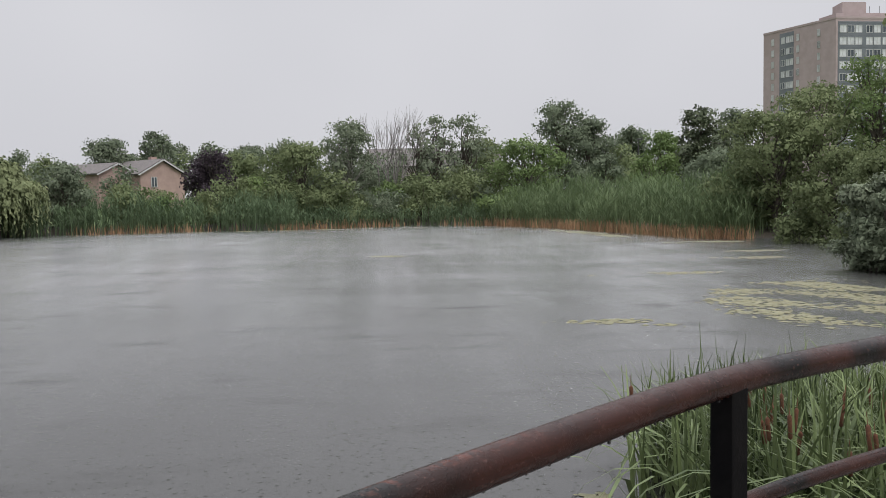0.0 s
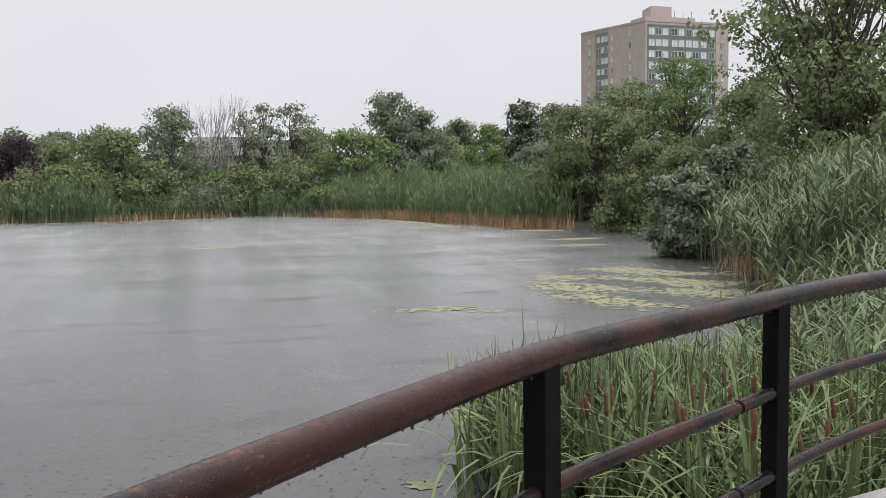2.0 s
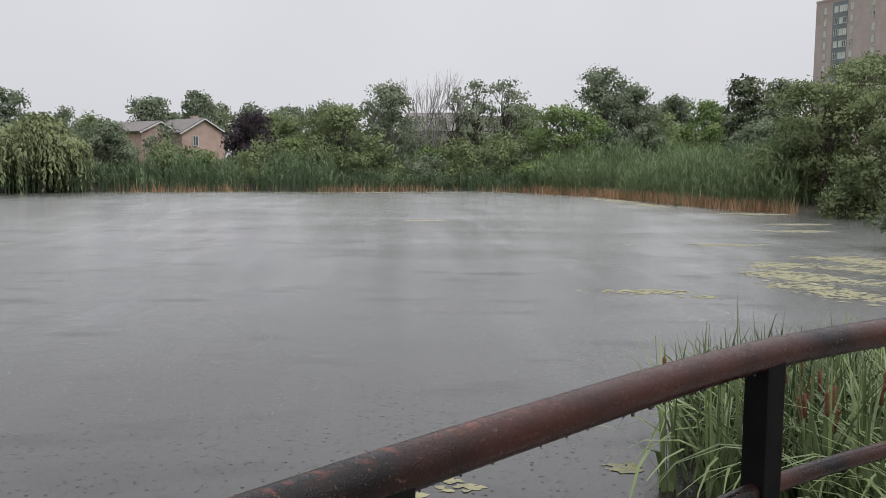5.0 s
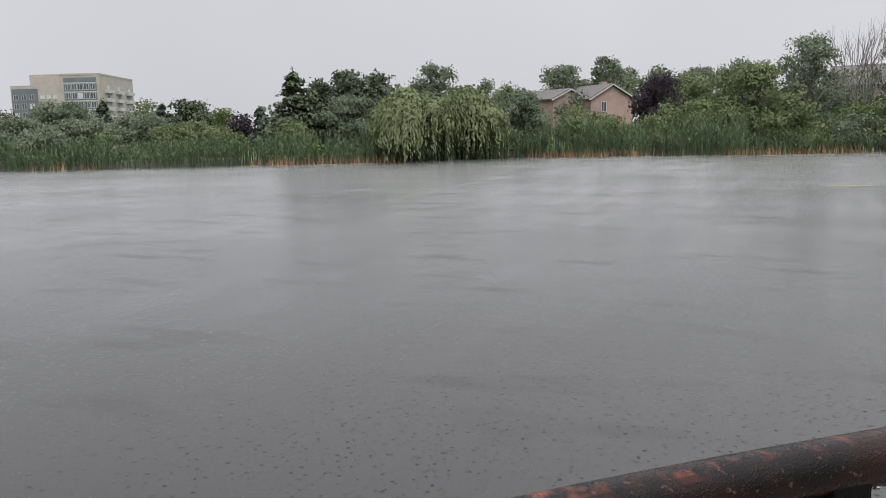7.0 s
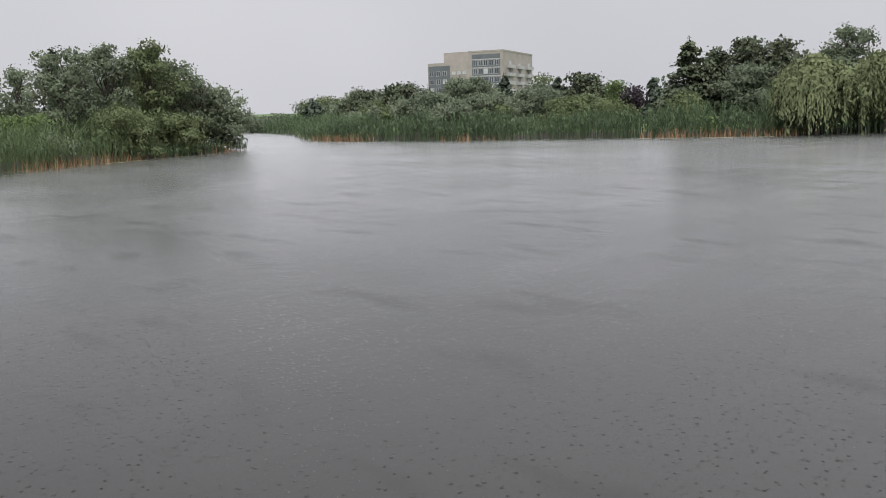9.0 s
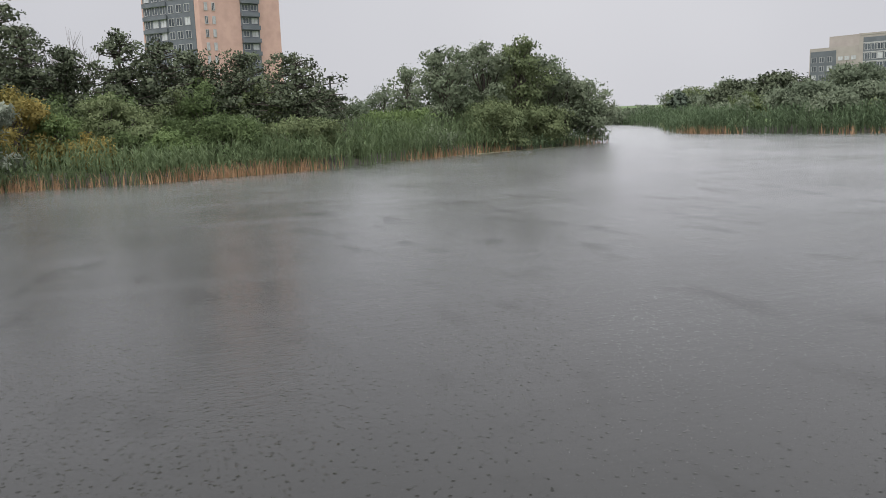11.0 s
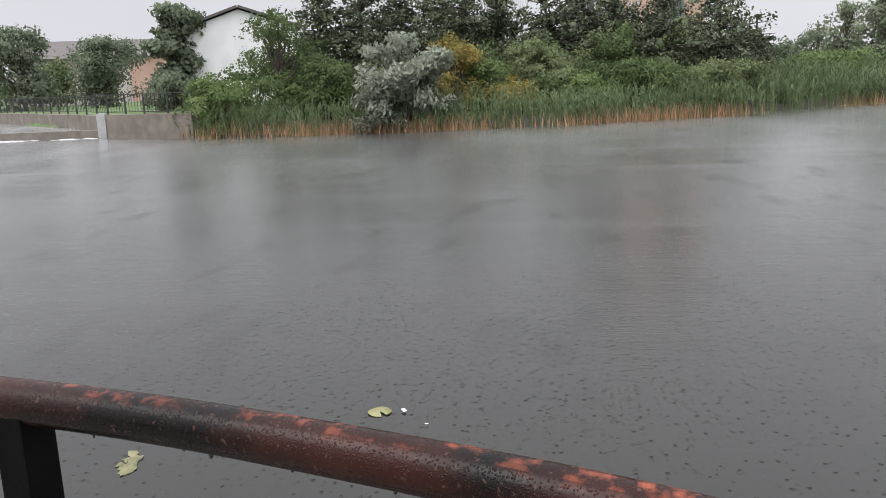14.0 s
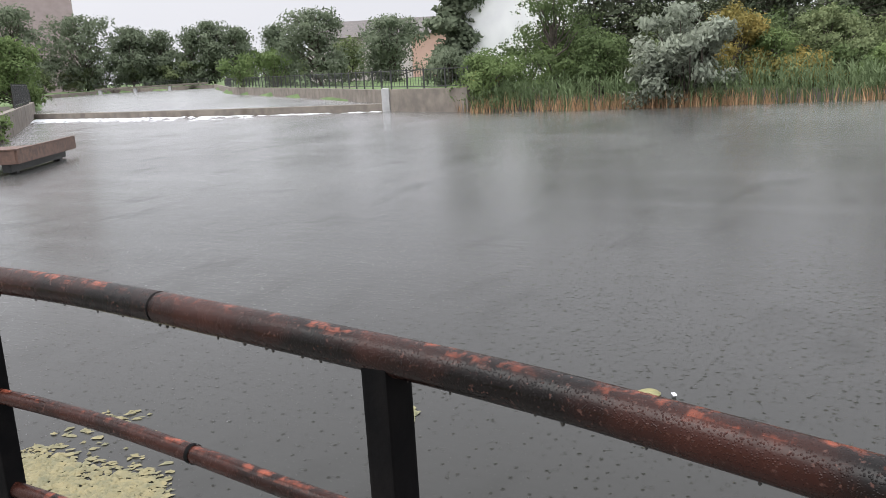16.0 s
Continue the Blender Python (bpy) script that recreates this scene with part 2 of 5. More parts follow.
def water_material():
    """Dull pond water, roughened by wind and pitted by rain rings."""
    m = bpy.data.materials.new("rain_pitted_water")
    m.use_nodes = True
    n, l = m.node_tree.nodes, m.node_tree.links
    b = n["Principled BSDF"]
    b.inputs["Base Color"].default_value = (0.0125, 0.0125, 0.0100, 1)
    geo = n.new("ShaderNodeNewGeometry")

    def op(kind, a, c=0.0, d=0.0):
        o = n.new("ShaderNodeMath")
        o.operation = kind
        for i, v in enumerate((a, c, d)):
            if isinstance(v, (int, float)):
                o.inputs[i].default_value = v
            else:
                l.new(v, o.inputs[i])
        return o.outputs[0]

    def rings(scale, shift, size, keep):
        mp = n.new("ShaderNodeMapping")
        mp.inputs["Location"].default_value = shift
        l.new(geo.outputs["Position"], mp.inputs["Vector"])
        v = n.new("ShaderNodeTexVoronoi")
        v.voronoi_dimensions = "2D"
        v.inputs["Scale"].default_value = scale
        l.new(mp.outputs[0], v.inputs["Vector"])
        c = n.new("ShaderNodeSeparateColor")
        l.new(v.outputs["Color"], c.inputs[0])
        radius = op("MULTIPLY_ADD", c.outputs[0], size, size * 0.25)
        x = op("DIVIDE", v.outputs["Distance"], radius)
        fall = op("MAXIMUM", op("SUBTRACT", 1.0, x), 0.0)
        on = op("LESS_THAN", c.outputs[1], keep)
        return op("MULTIPLY", op("MULTIPLY", op("COSINE", op("MULTIPLY", x, 9.0)), fall), on)

    ring = op("ADD", rings(4.6, (0, 0, 0), 0.20, 0.55), rings(6.4, (3.3, 1.7, 0), 0.20, 0.5))
    small = rings(13.0, (1.1, 5.3, 0), 0.3, 0.6)
    pit = n.new("ShaderNodeTexVoronoi")
    pit.voronoi_dimensions = "2D"
    pit.inputs["Scale"].default_value = 6.5
    l.new(geo.outputs["Position"], pit.inputs["Vector"])
    pc = n.new("ShaderNodeSeparateColor")
    l.new(pit.outputs["Color"], pc.inputs[0])
    wide = op("MULTIPLY_ADD", pc.outputs[2], 0.09, 0.075)
    drop = op("MULTIPLY", op("MAXIMUM", op("SUBTRACT", 1.0, op("DIVIDE", pit.outputs["Distance"], wide)), 0.0), op("LESS_THAN", pc.outputs[0], 0.6))
    chop = n.new("ShaderNodeTexNoise")
    chop.inputs["Scale"].default_value, chop.inputs["Detail"].default_value = 2.2, 4.0
    l.new(geo.outputs["Position"], chop.inputs["Vector"])
    lines = n.new("ShaderNodeTexNoise")
    lines.inputs["Scale"].default_value, lines.inputs["Detail"].default_value = 1.0, 3.0
    warp = n.new("ShaderNodeMapping")
    warp.inputs["Rotation"].default_value, warp.inputs["Scale"].default_value = (0, 0, radians(-20)), (7.0, 1.1, 1.0)
    l.new(geo.outputs["Position"], warp.inputs["Vector"])
    l.new(warp.outputs[0], lines.inputs["Vector"])
    ring = op("MULTIPLY_ADD", lines.outputs["Fac"], 1.3, ring)
    h = op("ADD", op("MULTIPLY", ring, 1.0), op("MULTIPLY_ADD", small, 0.45, op("MULTIPLY", chop.outputs["Fac"], 1.1)))
    grain = n.new("ShaderNodeTexNoise")
    grain.inputs["Scale"].default_value, grain.inputs["Detail"].default_value = 11.0, 3.0
    l.new(geo.outputs["Position"], grain.inputs["Vector"])
    h = op("MULTIPLY_ADD", grain.outputs["Fac"], 0.55, h)
    h = op("MULTIPLY_ADD", drop, 3.0, h)
    bp = n.new("ShaderNodeBump")
    bp.inputs["Strength"].default_value, bp.inputs["Distance"].default_value = 0.34, 0.008
    l.new(h, bp.inputs["Height"])
    l.new(bp.outputs[0], b.inputs["Normal"])
    gust = n.new("ShaderNodeTexNoise")
    gust.inputs["Scale"].default_value, gust.inputs["Detail"].default_value = 0.10, 4.0
    stretch = n.new("ShaderNodeMapping")
    stretch.inputs["Rotation"].default_value = (0, 0, radians(35))
    stretch.inputs["Scale"].default_value = (1.0, 2.6, 1.0)
    l.new(geo.outputs["Position"], stretch.inputs["Vector"])
    l.new(stretch.outputs[0], gust.inputs["Vector"])
    mr = n.new("ShaderNodeMapRange")
    mr.inputs[1].default_value, mr.inputs[2].default_value = 0.38, 0.66
    mr.inputs[3].default_value, mr.inputs[4].default_value = 0.212, 0.238
    l.new(gust.outputs["Fac"], mr.inputs[0])
    # murky body below, and a surface whose gloss rises towards grazing
    b.inputs["Roughness"].default_value, b.inputs["Specular IOR Level"].default_value = 1.0, 0.0
    skin = n.new("ShaderNodeBsdfGlossy")
    skin.inputs["Color"].default_value = (0.97, 0.97, 0.97, 1)
    # long streaks of current, drawn out from north to south
    along_y = n.new("ShaderNodeMapping")
    along_y.inputs["Rotation"].default_value, along_y.inputs["Scale"].default_value = (0, 0, radians(8)), (1.1, 0.09, 1.0)
    l.new(geo.outputs["Position"], along_y.inputs["Vector"])
    streak = n.new("ShaderNodeTexNoise")
    streak.inputs["Scale"].default_value, streak.inputs["Detail"].default_value = 1.0, 4.0
    l.new(along_y.outputs[0], streak.inputs["Vector"])
    band = n.new("ShaderNodeMapRange")
    band.inputs[1].default_value, band.inputs[2].default_value = 0.50, 0.68
    band.inputs[3].default_value, band.inputs[4].default_value = -0.006, 0.016
    l.new(streak.outputs["Fac"], band.inputs[0])
    l.new(op("ADD", mr.outputs[0], band.outputs[0]), skin.inputs["Roughness"])
    l.new(bp.outputs[0], skin.inputs["Normal"])
    facing = n.new("ShaderNodeFresnel")
    facing.inputs["IOR"].default_value = 1.40
    l.new(bp.outputs[0], facing.inputs["Normal"])
    surface = n.new("ShaderNodeMixShader")
    # rain pits and ruffled patches mirror less than the sheet between them
    pit_gloss = op("SUBTRACT", 1.0, op("MULTIPLY", op("MINIMUM", op("MULTIPLY", drop, 2.2), 1.0), 0.38))
    ruffle = n.new("ShaderNodeMapRange")
    ruffle.inputs[1].default_value, ruffle.inputs[2].default_value = 0.56, 0.72
    ruffle.inputs[3].default_value, ruffle.inputs[4].default_value = 1.03, 0.88
    patch = n.new("ShaderNodeTexNoise")
    patch.inputs["Scale"].default_value, patch.inputs["Detail"].default_value = 0.42, 6.0
    l.new(stretch.outputs[0], patch.inputs["Vector"])
    l.new(patch.outputs["Fac"], ruffle.inputs[0])
    l.new(op("MULTIPLY", facing.outputs[0], op("MULTIPLY", pit_gloss, ruffle.outputs[0])), surface.inputs[0])
    l.new(b.outputs[0], surface.inputs[1])
    l.new(skin.outputs[0], surface.inputs[2])
    l.new(surface.outputs[0], n["Material Output"].inputs[0])
    return m


WATER = water_material()


# ---- building helpers ----
def mesh_of(name, verts, faces, material, smooth=False):
    """A mesh from arrays: verts (n, 3), or (n, 6) with shading normals, and faces (m, 3 or 4)."""
    verts, faces = np.asarray(verts, dtype=np.float32), np.asarray(faces, dtype=np.int32)
    shade, verts = verts[:, 3:], np.ascontiguousarray(verts[:, :3])
    me = bpy.data.meshes.new(name)
    k = faces.shape[1]
    me.vertices.add(len(verts))
    me.vertices.foreach_set("co", verts.ravel())
    me.loops.add(faces.size)
    me.loops.foreach_set("vertex_index", faces.ravel())
    me.polygons.add(len(faces))
    me.polygons.foreach_set("loop_start", np.arange(0, faces.size, k, dtype=np.int32))
    me.update(calc_edges=True)
    if smooth:
        me.polygons.foreach_set("use_smooth", np.ones(len(faces), dtype=bool))
    if shade.size:
        me.attributes.new("custom_normal", "FLOAT_VECTOR", "POINT").data.foreach_set("vector", np.ascontiguousarray(shade).ravel())
        me.update()
    me.materials.append(material)
    return me


def thing(name, at, label, category, group="", kind=""):
    ob = new(name)
    ob.location = at
    ob.empty_display_size = 0.2
    return tagged(ob, label, category, group, kind)


def put(name, me, parent=None, label=""):
    """Link a mesh, given in its parent's space, as one part."""
    ob = new(name, me)
    ob.parent = parent
    return tagged(ob, label)


def part(name, bm, material, parent, label="", smooth=False):
    me = bpy.data.meshes.new(name)
    bm.to_mesh(me)
    bm.free()
    me.materials.append(material)
    if smooth:
        for p in me.polygons:
            p.use_smooth = True
    return put(name, me, parent, label)


def box_bm(sx, sy, sz, at=(0, 0, 0), turn=0.0, bevel=0.0, bm=None):
    """A box of that size, standing on at, turned by degrees, into a bmesh."""
    own = bmesh.new()
    bmesh.ops.create_cube(own, size=1.0)
    bmesh.ops.scale(own, vec=(sx, sy, sz), verts=own.verts)
    if bevel:
        bmesh.ops.bevel(own, geom=own.edges[:], offset=bevel, segments=2, affect="EDGES", profile=0.7)
    bmesh.ops.transform(own, matrix=pose(at[0], at[1], at[2] + sz / 2, 0, 0, turn), verts=own.verts)
    if bm is None:
        return own
    tmp = bpy.data.meshes.new("tmp")
    own.to_mesh(tmp)
    own.free()
    bm.from_mesh(tmp)
    bpy.data.meshes.remove(tmp)
    return bm


def tube_arrays(path, radii, sides=8, closed_ends=True):
    """Verts and quads of a tube along a path."""
    path = np.asarray(path, dtype=float)
    n = len(path)
    radii = np.broadcast_to(np.asarray(radii, dtype=float), (n,))
    tan = np.gradient(path, axis=0)
    tan /= np.linalg.norm(tan, axis=1)[:, None] + 1e-9
    ref = np.array([0.0, 0.0, 1.0]) if abs(tan[:, 2]).mean() < 0.8 else np.array([1.0, 0.0, 0.0])
    u = np.cross(tan, ref)
    u /= np.linalg.norm(u, axis=1)[:, None] + 1e-9
    v = np.cross(u, tan)
    ang = np.linspace(0, 2 * np.pi, sides, endpoint=False)
    ring = path[:, None, :] + radii[:, None, None] * (np.cos(ang)[None, :, None] * u[:, None, :] + np.sin(ang)[None, :, None] * v[:, None, :])
    verts = ring.reshape(-1, 3)
    i, j = np.meshgrid(np.arange(n - 1), np.arange(sides), indexing="ij")
    a, b2 = i * sides + j, i * sides + (j + 1) % sides
    quads = np.stack([a, b2, b2 + sides, a + sides], -1).reshape(-1, 4)
    return verts, quads


def join(parts):
    vs, fs, k = [], [], 0
    for v, f in parts:
        vs.append(v)
        fs.append(np.asarray(f) + k)
        k += len(v)
    return np.concatenate(vs), np.concatenate(fs)


def ribbons(base, yaw, length, lean, curl, width, segs=3, rng=None):
    """Blades that start at base, lean towards yaw and bend over by curl; verts and quads."""
    base, n = np.asarray(base, float), len(base)
    yaw, length, lean, curl, width = (np.broadcast_to(np.asarray(a, float), (n,)) for a in (yaw, length, lean, curl, width))
    side_yaw = yaw + np.pi / 2 + (rng.uniform(-0.6, 0.6, n) if rng is not None else 0)
    side = np.stack([np.cos(side_yaw), np.sin(side_yaw), np.zeros(n)], 1)
    pos, rows = base.copy(), []
    for s in range(segs + 1):
        f = s / segs
        w = width * (1 - 0.85 * f ** 1.6) * 0.5
        rows.append(np.stack([pos - side * w[:, None], pos + side * w[:, None]], 1))
        a = lean + curl * f
        step = (length / segs)[:, None] * np.stack([np.sin(a) * np.cos(yaw), np.sin(a) * np.sin(yaw), np.cos(a)], 1)
        pos = pos + step
    verts = np.stack(rows, 1).reshape(-1, 3)
    k = (segs + 1) * 2
    o = np.arange(n)[:, None] * k + (np.arange(segs) * 2)[None, :]
    quads = np.stack([o, o + 1, o + 3, o + 2], -1).reshape(-1, 4)
    return verts, quads


def leaf_cards(points, normals, size, rng, droop=0.0, long=1.6, round_shade=0.55):
    """Pointed leaf sprays, one bent rhombus each, at the points, shaded softly with their clump."""
    n = len(points)
    clump = normals + np.array([0.0, 0.0, 0.35])
    clump /= np.linalg.norm(clump, axis=1)[:, None] + 1e-9
    nor = normals + rng.normal(0, 0.55, (n, 3))
    nor /= np.linalg.norm(nor, axis=1)[:, None] + 1e-9
    ax = rng.normal(0, 1, (n, 3))
    ax[:, 2] -= droop
    ax -= nor * (ax * nor).sum(1)[:, None]
    ax /= np.linalg.norm(ax, axis=1)[:, None] + 1e-9
    side = np.cross(nor, ax)
    s = np.asarray(size) * rng.uniform(0.55, 1.35, n)
    s = s[:, None]
    a = points - ax * s * long * 0.5
    c = points + ax * s * long * 0.5
    b = points + side * s * 0.5 - nor * s * 0.12
    d = points - side * s * 0.5 - nor * s * 0.12
    shade = clump * round_shade + nor * (1 - round_shade)
    shade /= np.linalg.norm(shade, axis=1)[:, None] + 1e-9
    verts = np.stack([a, d, c, b], 1).reshape(-1, 3)
    return np.concatenate([verts, np.repeat(shade, 4, axis=0)], 1), np.arange(4 * n).reshape(-1, 4)


LOOSE = [1.0]


def lobe_points(lobes, n, rng, spread, per=14, fill=0.3):
    """Clustered points on and in a union of ellipsoid lobes (x, y, z, rx, rz)."""
    lobes = np.asarray(lobes, float)
    w = lobes[:, 3] * (lobes[:, 3] + 2 * lobes[:, 4])
    k = max(8, n // per)
    which = rng.choice(len(lobes), k, p=w / w.sum())
    d = rng.normal(0, 1, (k, 3))
    d /= np.linalg.norm(d, axis=1)[:, None]
    flip = (d[:, 2] < 0) & (rng.uniform(0, 1, k) < 0.45)
    d[flip, 2] *= -1
    r = np.where(rng.uniform(0, 1, k) < fill, rng.uniform(0.3, 0.9, k), rng.uniform(0.80, 1.04, k))
    L = lobes[which]
    centre = L[:, :3] + d * r[:, None] * L[:, [3, 3, 4]]
    idx = rng.integers(0, k, n)
    off = np.clip(rng.normal(0, 1, (n, 3)), -1.5, 1.5) * spread
    LOOSE[0] = 1.15 - 0.5 * np.abs(off).max(1) / (1.5 * spread)
    off[:, 2] *= 0.7
    return centre[idx] + off, d[idx]


def ground_at(x, y):
    return float(ground_height(np.array([x]), np.array([y]))[0])


# ---- ground and water ----
POND = np.array([(5.5, 3.5), (4.6, 6.2), (6.4, 9.5), (10.5, 14.0), (14.7, 19.5), (18.0, 27.0), (19.9, 33.0), (24.0, 40.0), (28.5, 48.0), (22.5, 48.0), (20.5, 50.0), (18.2, 62.0), (16.5, 70.5),
                 (12.0, 79.0), (5.4, 85.0), (-7.0, 79.0), (-14.0, 80.0), (-26.3, 77.0), (-34.3, 69.0), (-47.8, 62.0), (-60.1, 55.0), (-75.7, 51.5), (-84.0, 52.0), (-110.0, 66.0), (-150.0, 80.0), (-150.0, 66.0),
                 (-105.0, 50.0), (-80.0, 41.0), (-66.0, 35.5), (-61.5, 27.0), (-59.5, 21.4), (-50.5, 9.3), (-46.3, -1.0), (-45.2, -10.6), (-44.7, -20.6), (-47.1, -22.6), (-49.6, -30.2),
                 (-50.0, -44.0), (-54.0, -72.0), (-40.0, -56.0), (-29.0, -42.0), (-20.0, -31.0), (-12.0, -24.0), (0.0, -18.0), (5.5, -10.0)])
UPPER = np.array([(-50.2, -30.2), (-62.0, -43.5), (-98.0, -86.0), (-160.0, -145.0), (-165.0, -185.0), (-125.0, -163.0), (-54.6, -72.2), (-50.6, -44.0)])


def signed(poly, x, y):
    """Distance to a polygon's edge, negative inside."""
    best = np.full(x.shape, 1e9)
    inside = np.zeros(x.shape, bool)
    for (x0, y0), (x1, y1) in zip(poly, np.roll(poly, -1, axis=0)):
        dx, dy = x1 - x0, y1 - y0
        t = np.clip(((x - x0) * dx + (y - y0) * dy) / (dx * dx + dy * dy), 0, 1)
        best = np.minimum(best, np.hypot(x - x0 - t * dx, y - y0 - t * dy))
        if dy != 0:
            inside ^= ((y0 > y) != (y1 > y)) & (x < dx * (y - y0) / dy + x0)
    return np.where(inside, -best, best)


def ease(a):
    a = np.clip(a, 0, 1)
    return a * a * (3 - 2 * a)


def ground_height(x, y):
    a, b = signed(POND, x, y), signed(UPPER, x, y)
    north = ease((y - 30) / 40)
    land = -0.30 + 0.70 * ease(a / 3.2) + 0.8 * ease((a - 2) / 12) + 2.2 * north * ease((a - 12) / 50)
    z = np.where(a < 0, -0.30 - 0.7 * ease(-a / 4), land)
    rim = np.where(b < 2.0, 0.1, np.where(a < 2.5, 0.3, 1.25))
    z = np.where((b < 18) & (a > 0.0), np.maximum(np.where(b < 0, -9, z), rim * ease(1 - np.maximum(b - 8, 0) / 10)), z)
    z = z + np.where(a > 3, 0.12 * np.sin(x * 0.31 + 1.7) * np.cos(y * 0.27), 0)
    return z


near = np.arange(-180, 61, 1.7)
gx = np.concatenate([-np.geomspace(3000, 183, 24), near, np.geomspace(63, 3000, 30)])
near = np.arange(-200, 125, 1.7)
gy = np.concatenate([-np.geomspace(3000, 203, 24), near, np.geomspace(127, 3000, 26)])
mx, my = np.meshgrid(gx, gy, indexing="ij")
mz = ground_height(mx.ravel(), my.ravel())
gi, gj = np.meshgrid(np.arange(len(gx) - 1), np.arange(len(gy) - 1), indexing="ij")
ga = (gi * len(gy) + gj).ravel()
ground = put("ground", mesh_of("ground", np.stack([mx.ravel(), my.ravel(), mz], 1), np.stack([ga, ga + len(gy), ga + len(gy) + 1, ga + 1], 1), GRASS, smooth=True))
ground.data.materials.append(MUD)
mid_x, mid_y = (mx[:-1, :-1] + mx[1:, 1:]) / 2, (my[:-1, :-1] + my[1:, 1:]) / 2
shore = signed(POND, mid_x.ravel(), mid_y.ravel())
ground.data.polygons.foreach_set("material_index", ((shore < 5.0) & (signed(UPPER, mid_x.ravel(), mid_y.ravel()) > 1.0)).astype(np.int32))
tagged(ground, "damp green grass ground round the pond", "ground", kind="structure")


def sheet(name, poly, z, material, label, category):
    bm = bmesh.new()
    bm.faces.new([bm.verts.new((px, py, z)) for px, py in poly])
    ob = part(name, bm, material, None)
    return tagged(ob, label, category, kind="structure")


sheet("water", [(-170, -75), (60, -75), (60, 100), (-170, 100)], 0.0, WATER, "grey pond water pitted by rain", "water")
UPPER_LEVEL = 0.46
sheet("water_upper", [(px * 1.0, py) for px, py in UPPER], UPPER_LEVEL, WATER, "upper pond water above the weir", "water")


# ---- plants ----
def limb(start, end, r0, r1, rng, bend=0.12, n=5):
    start, end = np.asarray(start, float), np.asarray(end, float)
    f = np.linspace(0, 1, n)[:, None]
    span = np.linalg.norm(end - start)
    path = start + (end - start) * f + rng.normal(0, bend * span * 0.35, (n, 3)) * np.sin(np.pi * f)
    return tube_arrays(path, np.linspace(r0, r1, n), 5)


SEED = [100]


def tree_rng():
    SEED[0] += 1
    return np.random.default_rng(SEED[0])


WORDS = {"olive_leaves": "dull green", "light_leaves": "fresh green", "hazed_deep_leaves": "dark green", "rich_leaves": "deep green", "pale_leaves": "pale grey-green", "silvery_leaves": "windblown silvery green",
         "gold_leaves": "yellowing golden", "purple_leaves": "dark purple"}


def plant(name, x, y, label, category, group, wood, crown, wood_mat, crown_mat):
    t = thing(name, (x, y, ground_at(x, y) - 0.1), label, category, group)
    if wood:
        put("trunk", mesh_of("trunk", *join(wood), wood_mat, smooth=True), t)
    if crown:
        put("crown", mesh_of("crown", *join(crown), crown_mat), t)
    return t


def broadleaf(x, y, h, w, leaves, gaps=0.0, leaf=None, lean=0.0, trunk_mat=None, low=0.12, most=8600):
    """Deciduous tree: trunk, limbs to every lobe, and a crown of clustered leaf sprays."""
    rng = tree_rng()
    w = max(w * 1.3, 0.6 * h) if low < 0.5 else w
    r = w / 2
    lobes = []
    k = int(np.clip(22 + w * h / 4, 26, 64))
    for i in range(k):
        f = low * 0.6 + (0.97 - low * 0.6) * (i + rng.uniform(0.1, 0.9)) / k
        wide = min(1.0, 0.78 + 0.5 * f) if f < 0.45 else math.sqrt(max(0.03, 1 - ((f - 0.42) / 0.58) ** 2))
        a, rad = rng.uniform(0, 2 * np.pi), rng.uniform(0.25, 0.80) * r * wide
        lr = rng.uniform(0.20, 0.38) * r * (0.55 + 0.45 * wide) + 0.1
        lz = min(lr * rng.uniform(0.65, 1.0), h * 0.19)
        lz = lz * 0.55 if low > 0.5 else lz
        lobes.append((rad * np.cos(a) + lean * h * f, rad * np.sin(a), min(h * f, h - lz - 0.3), min(lr, r * 0.6), lz))
    top = max(0.2 * r, 0.4)
    lobes.append((lean * h * 0.9 + rng.uniform(-0.15, 0.15) * r, 0, h - top * 0.9, top * 1.15, top))
    dist = math.hypot(x, y)
    size = leaf or float(np.clip(dist * 0.0027, 0.09, 0.6))
    size = max(size, 0.016 * w)
    area = sum(4 * np.pi * q[3] * (q[3] + 2 * q[4]) / 3 for q in lobes)
    n = int(np.clip(area / (size * size) * 1.15 * (1 - gaps), 900, most))
    pts, nor = lobe_points(lobes, n, rng, size * 1.6, per=18, fill=0.38)
    keep = pts[:, 2] > 0.1
    crown = leaf_cards(pts[keep], nor[keep], (size * LOOSE[0])[keep], rng, droop=0.5)
    tr = 0.018 * h + 0.05
    wood = [limb((0, 0, 0), (lean * h * 0.5, 0, h * 0.62), tr, tr * 0.45, rng, 0.05, 7)]
    for q in lobes:
        f0 = min(0.6, max(0.08, q[2] / h * 0.5))
        wood.append(limb((lean * h * f0 * 0.8, 0, h * f0), (q[0], q[1], q[2] + q[4] * 0.3), tr * 0.42, 0.02, rng, 0.15))
    word = WORDS.get(leaves.name, "green")
    return plant("tree", x, y, word + (" sparse" if gaps > 0.3 else " full-crowned") + " deciduous tree behind the pond's bank", "tree", "trees round the pond", wood, [crown], trunk_mat or BARK, leaves)


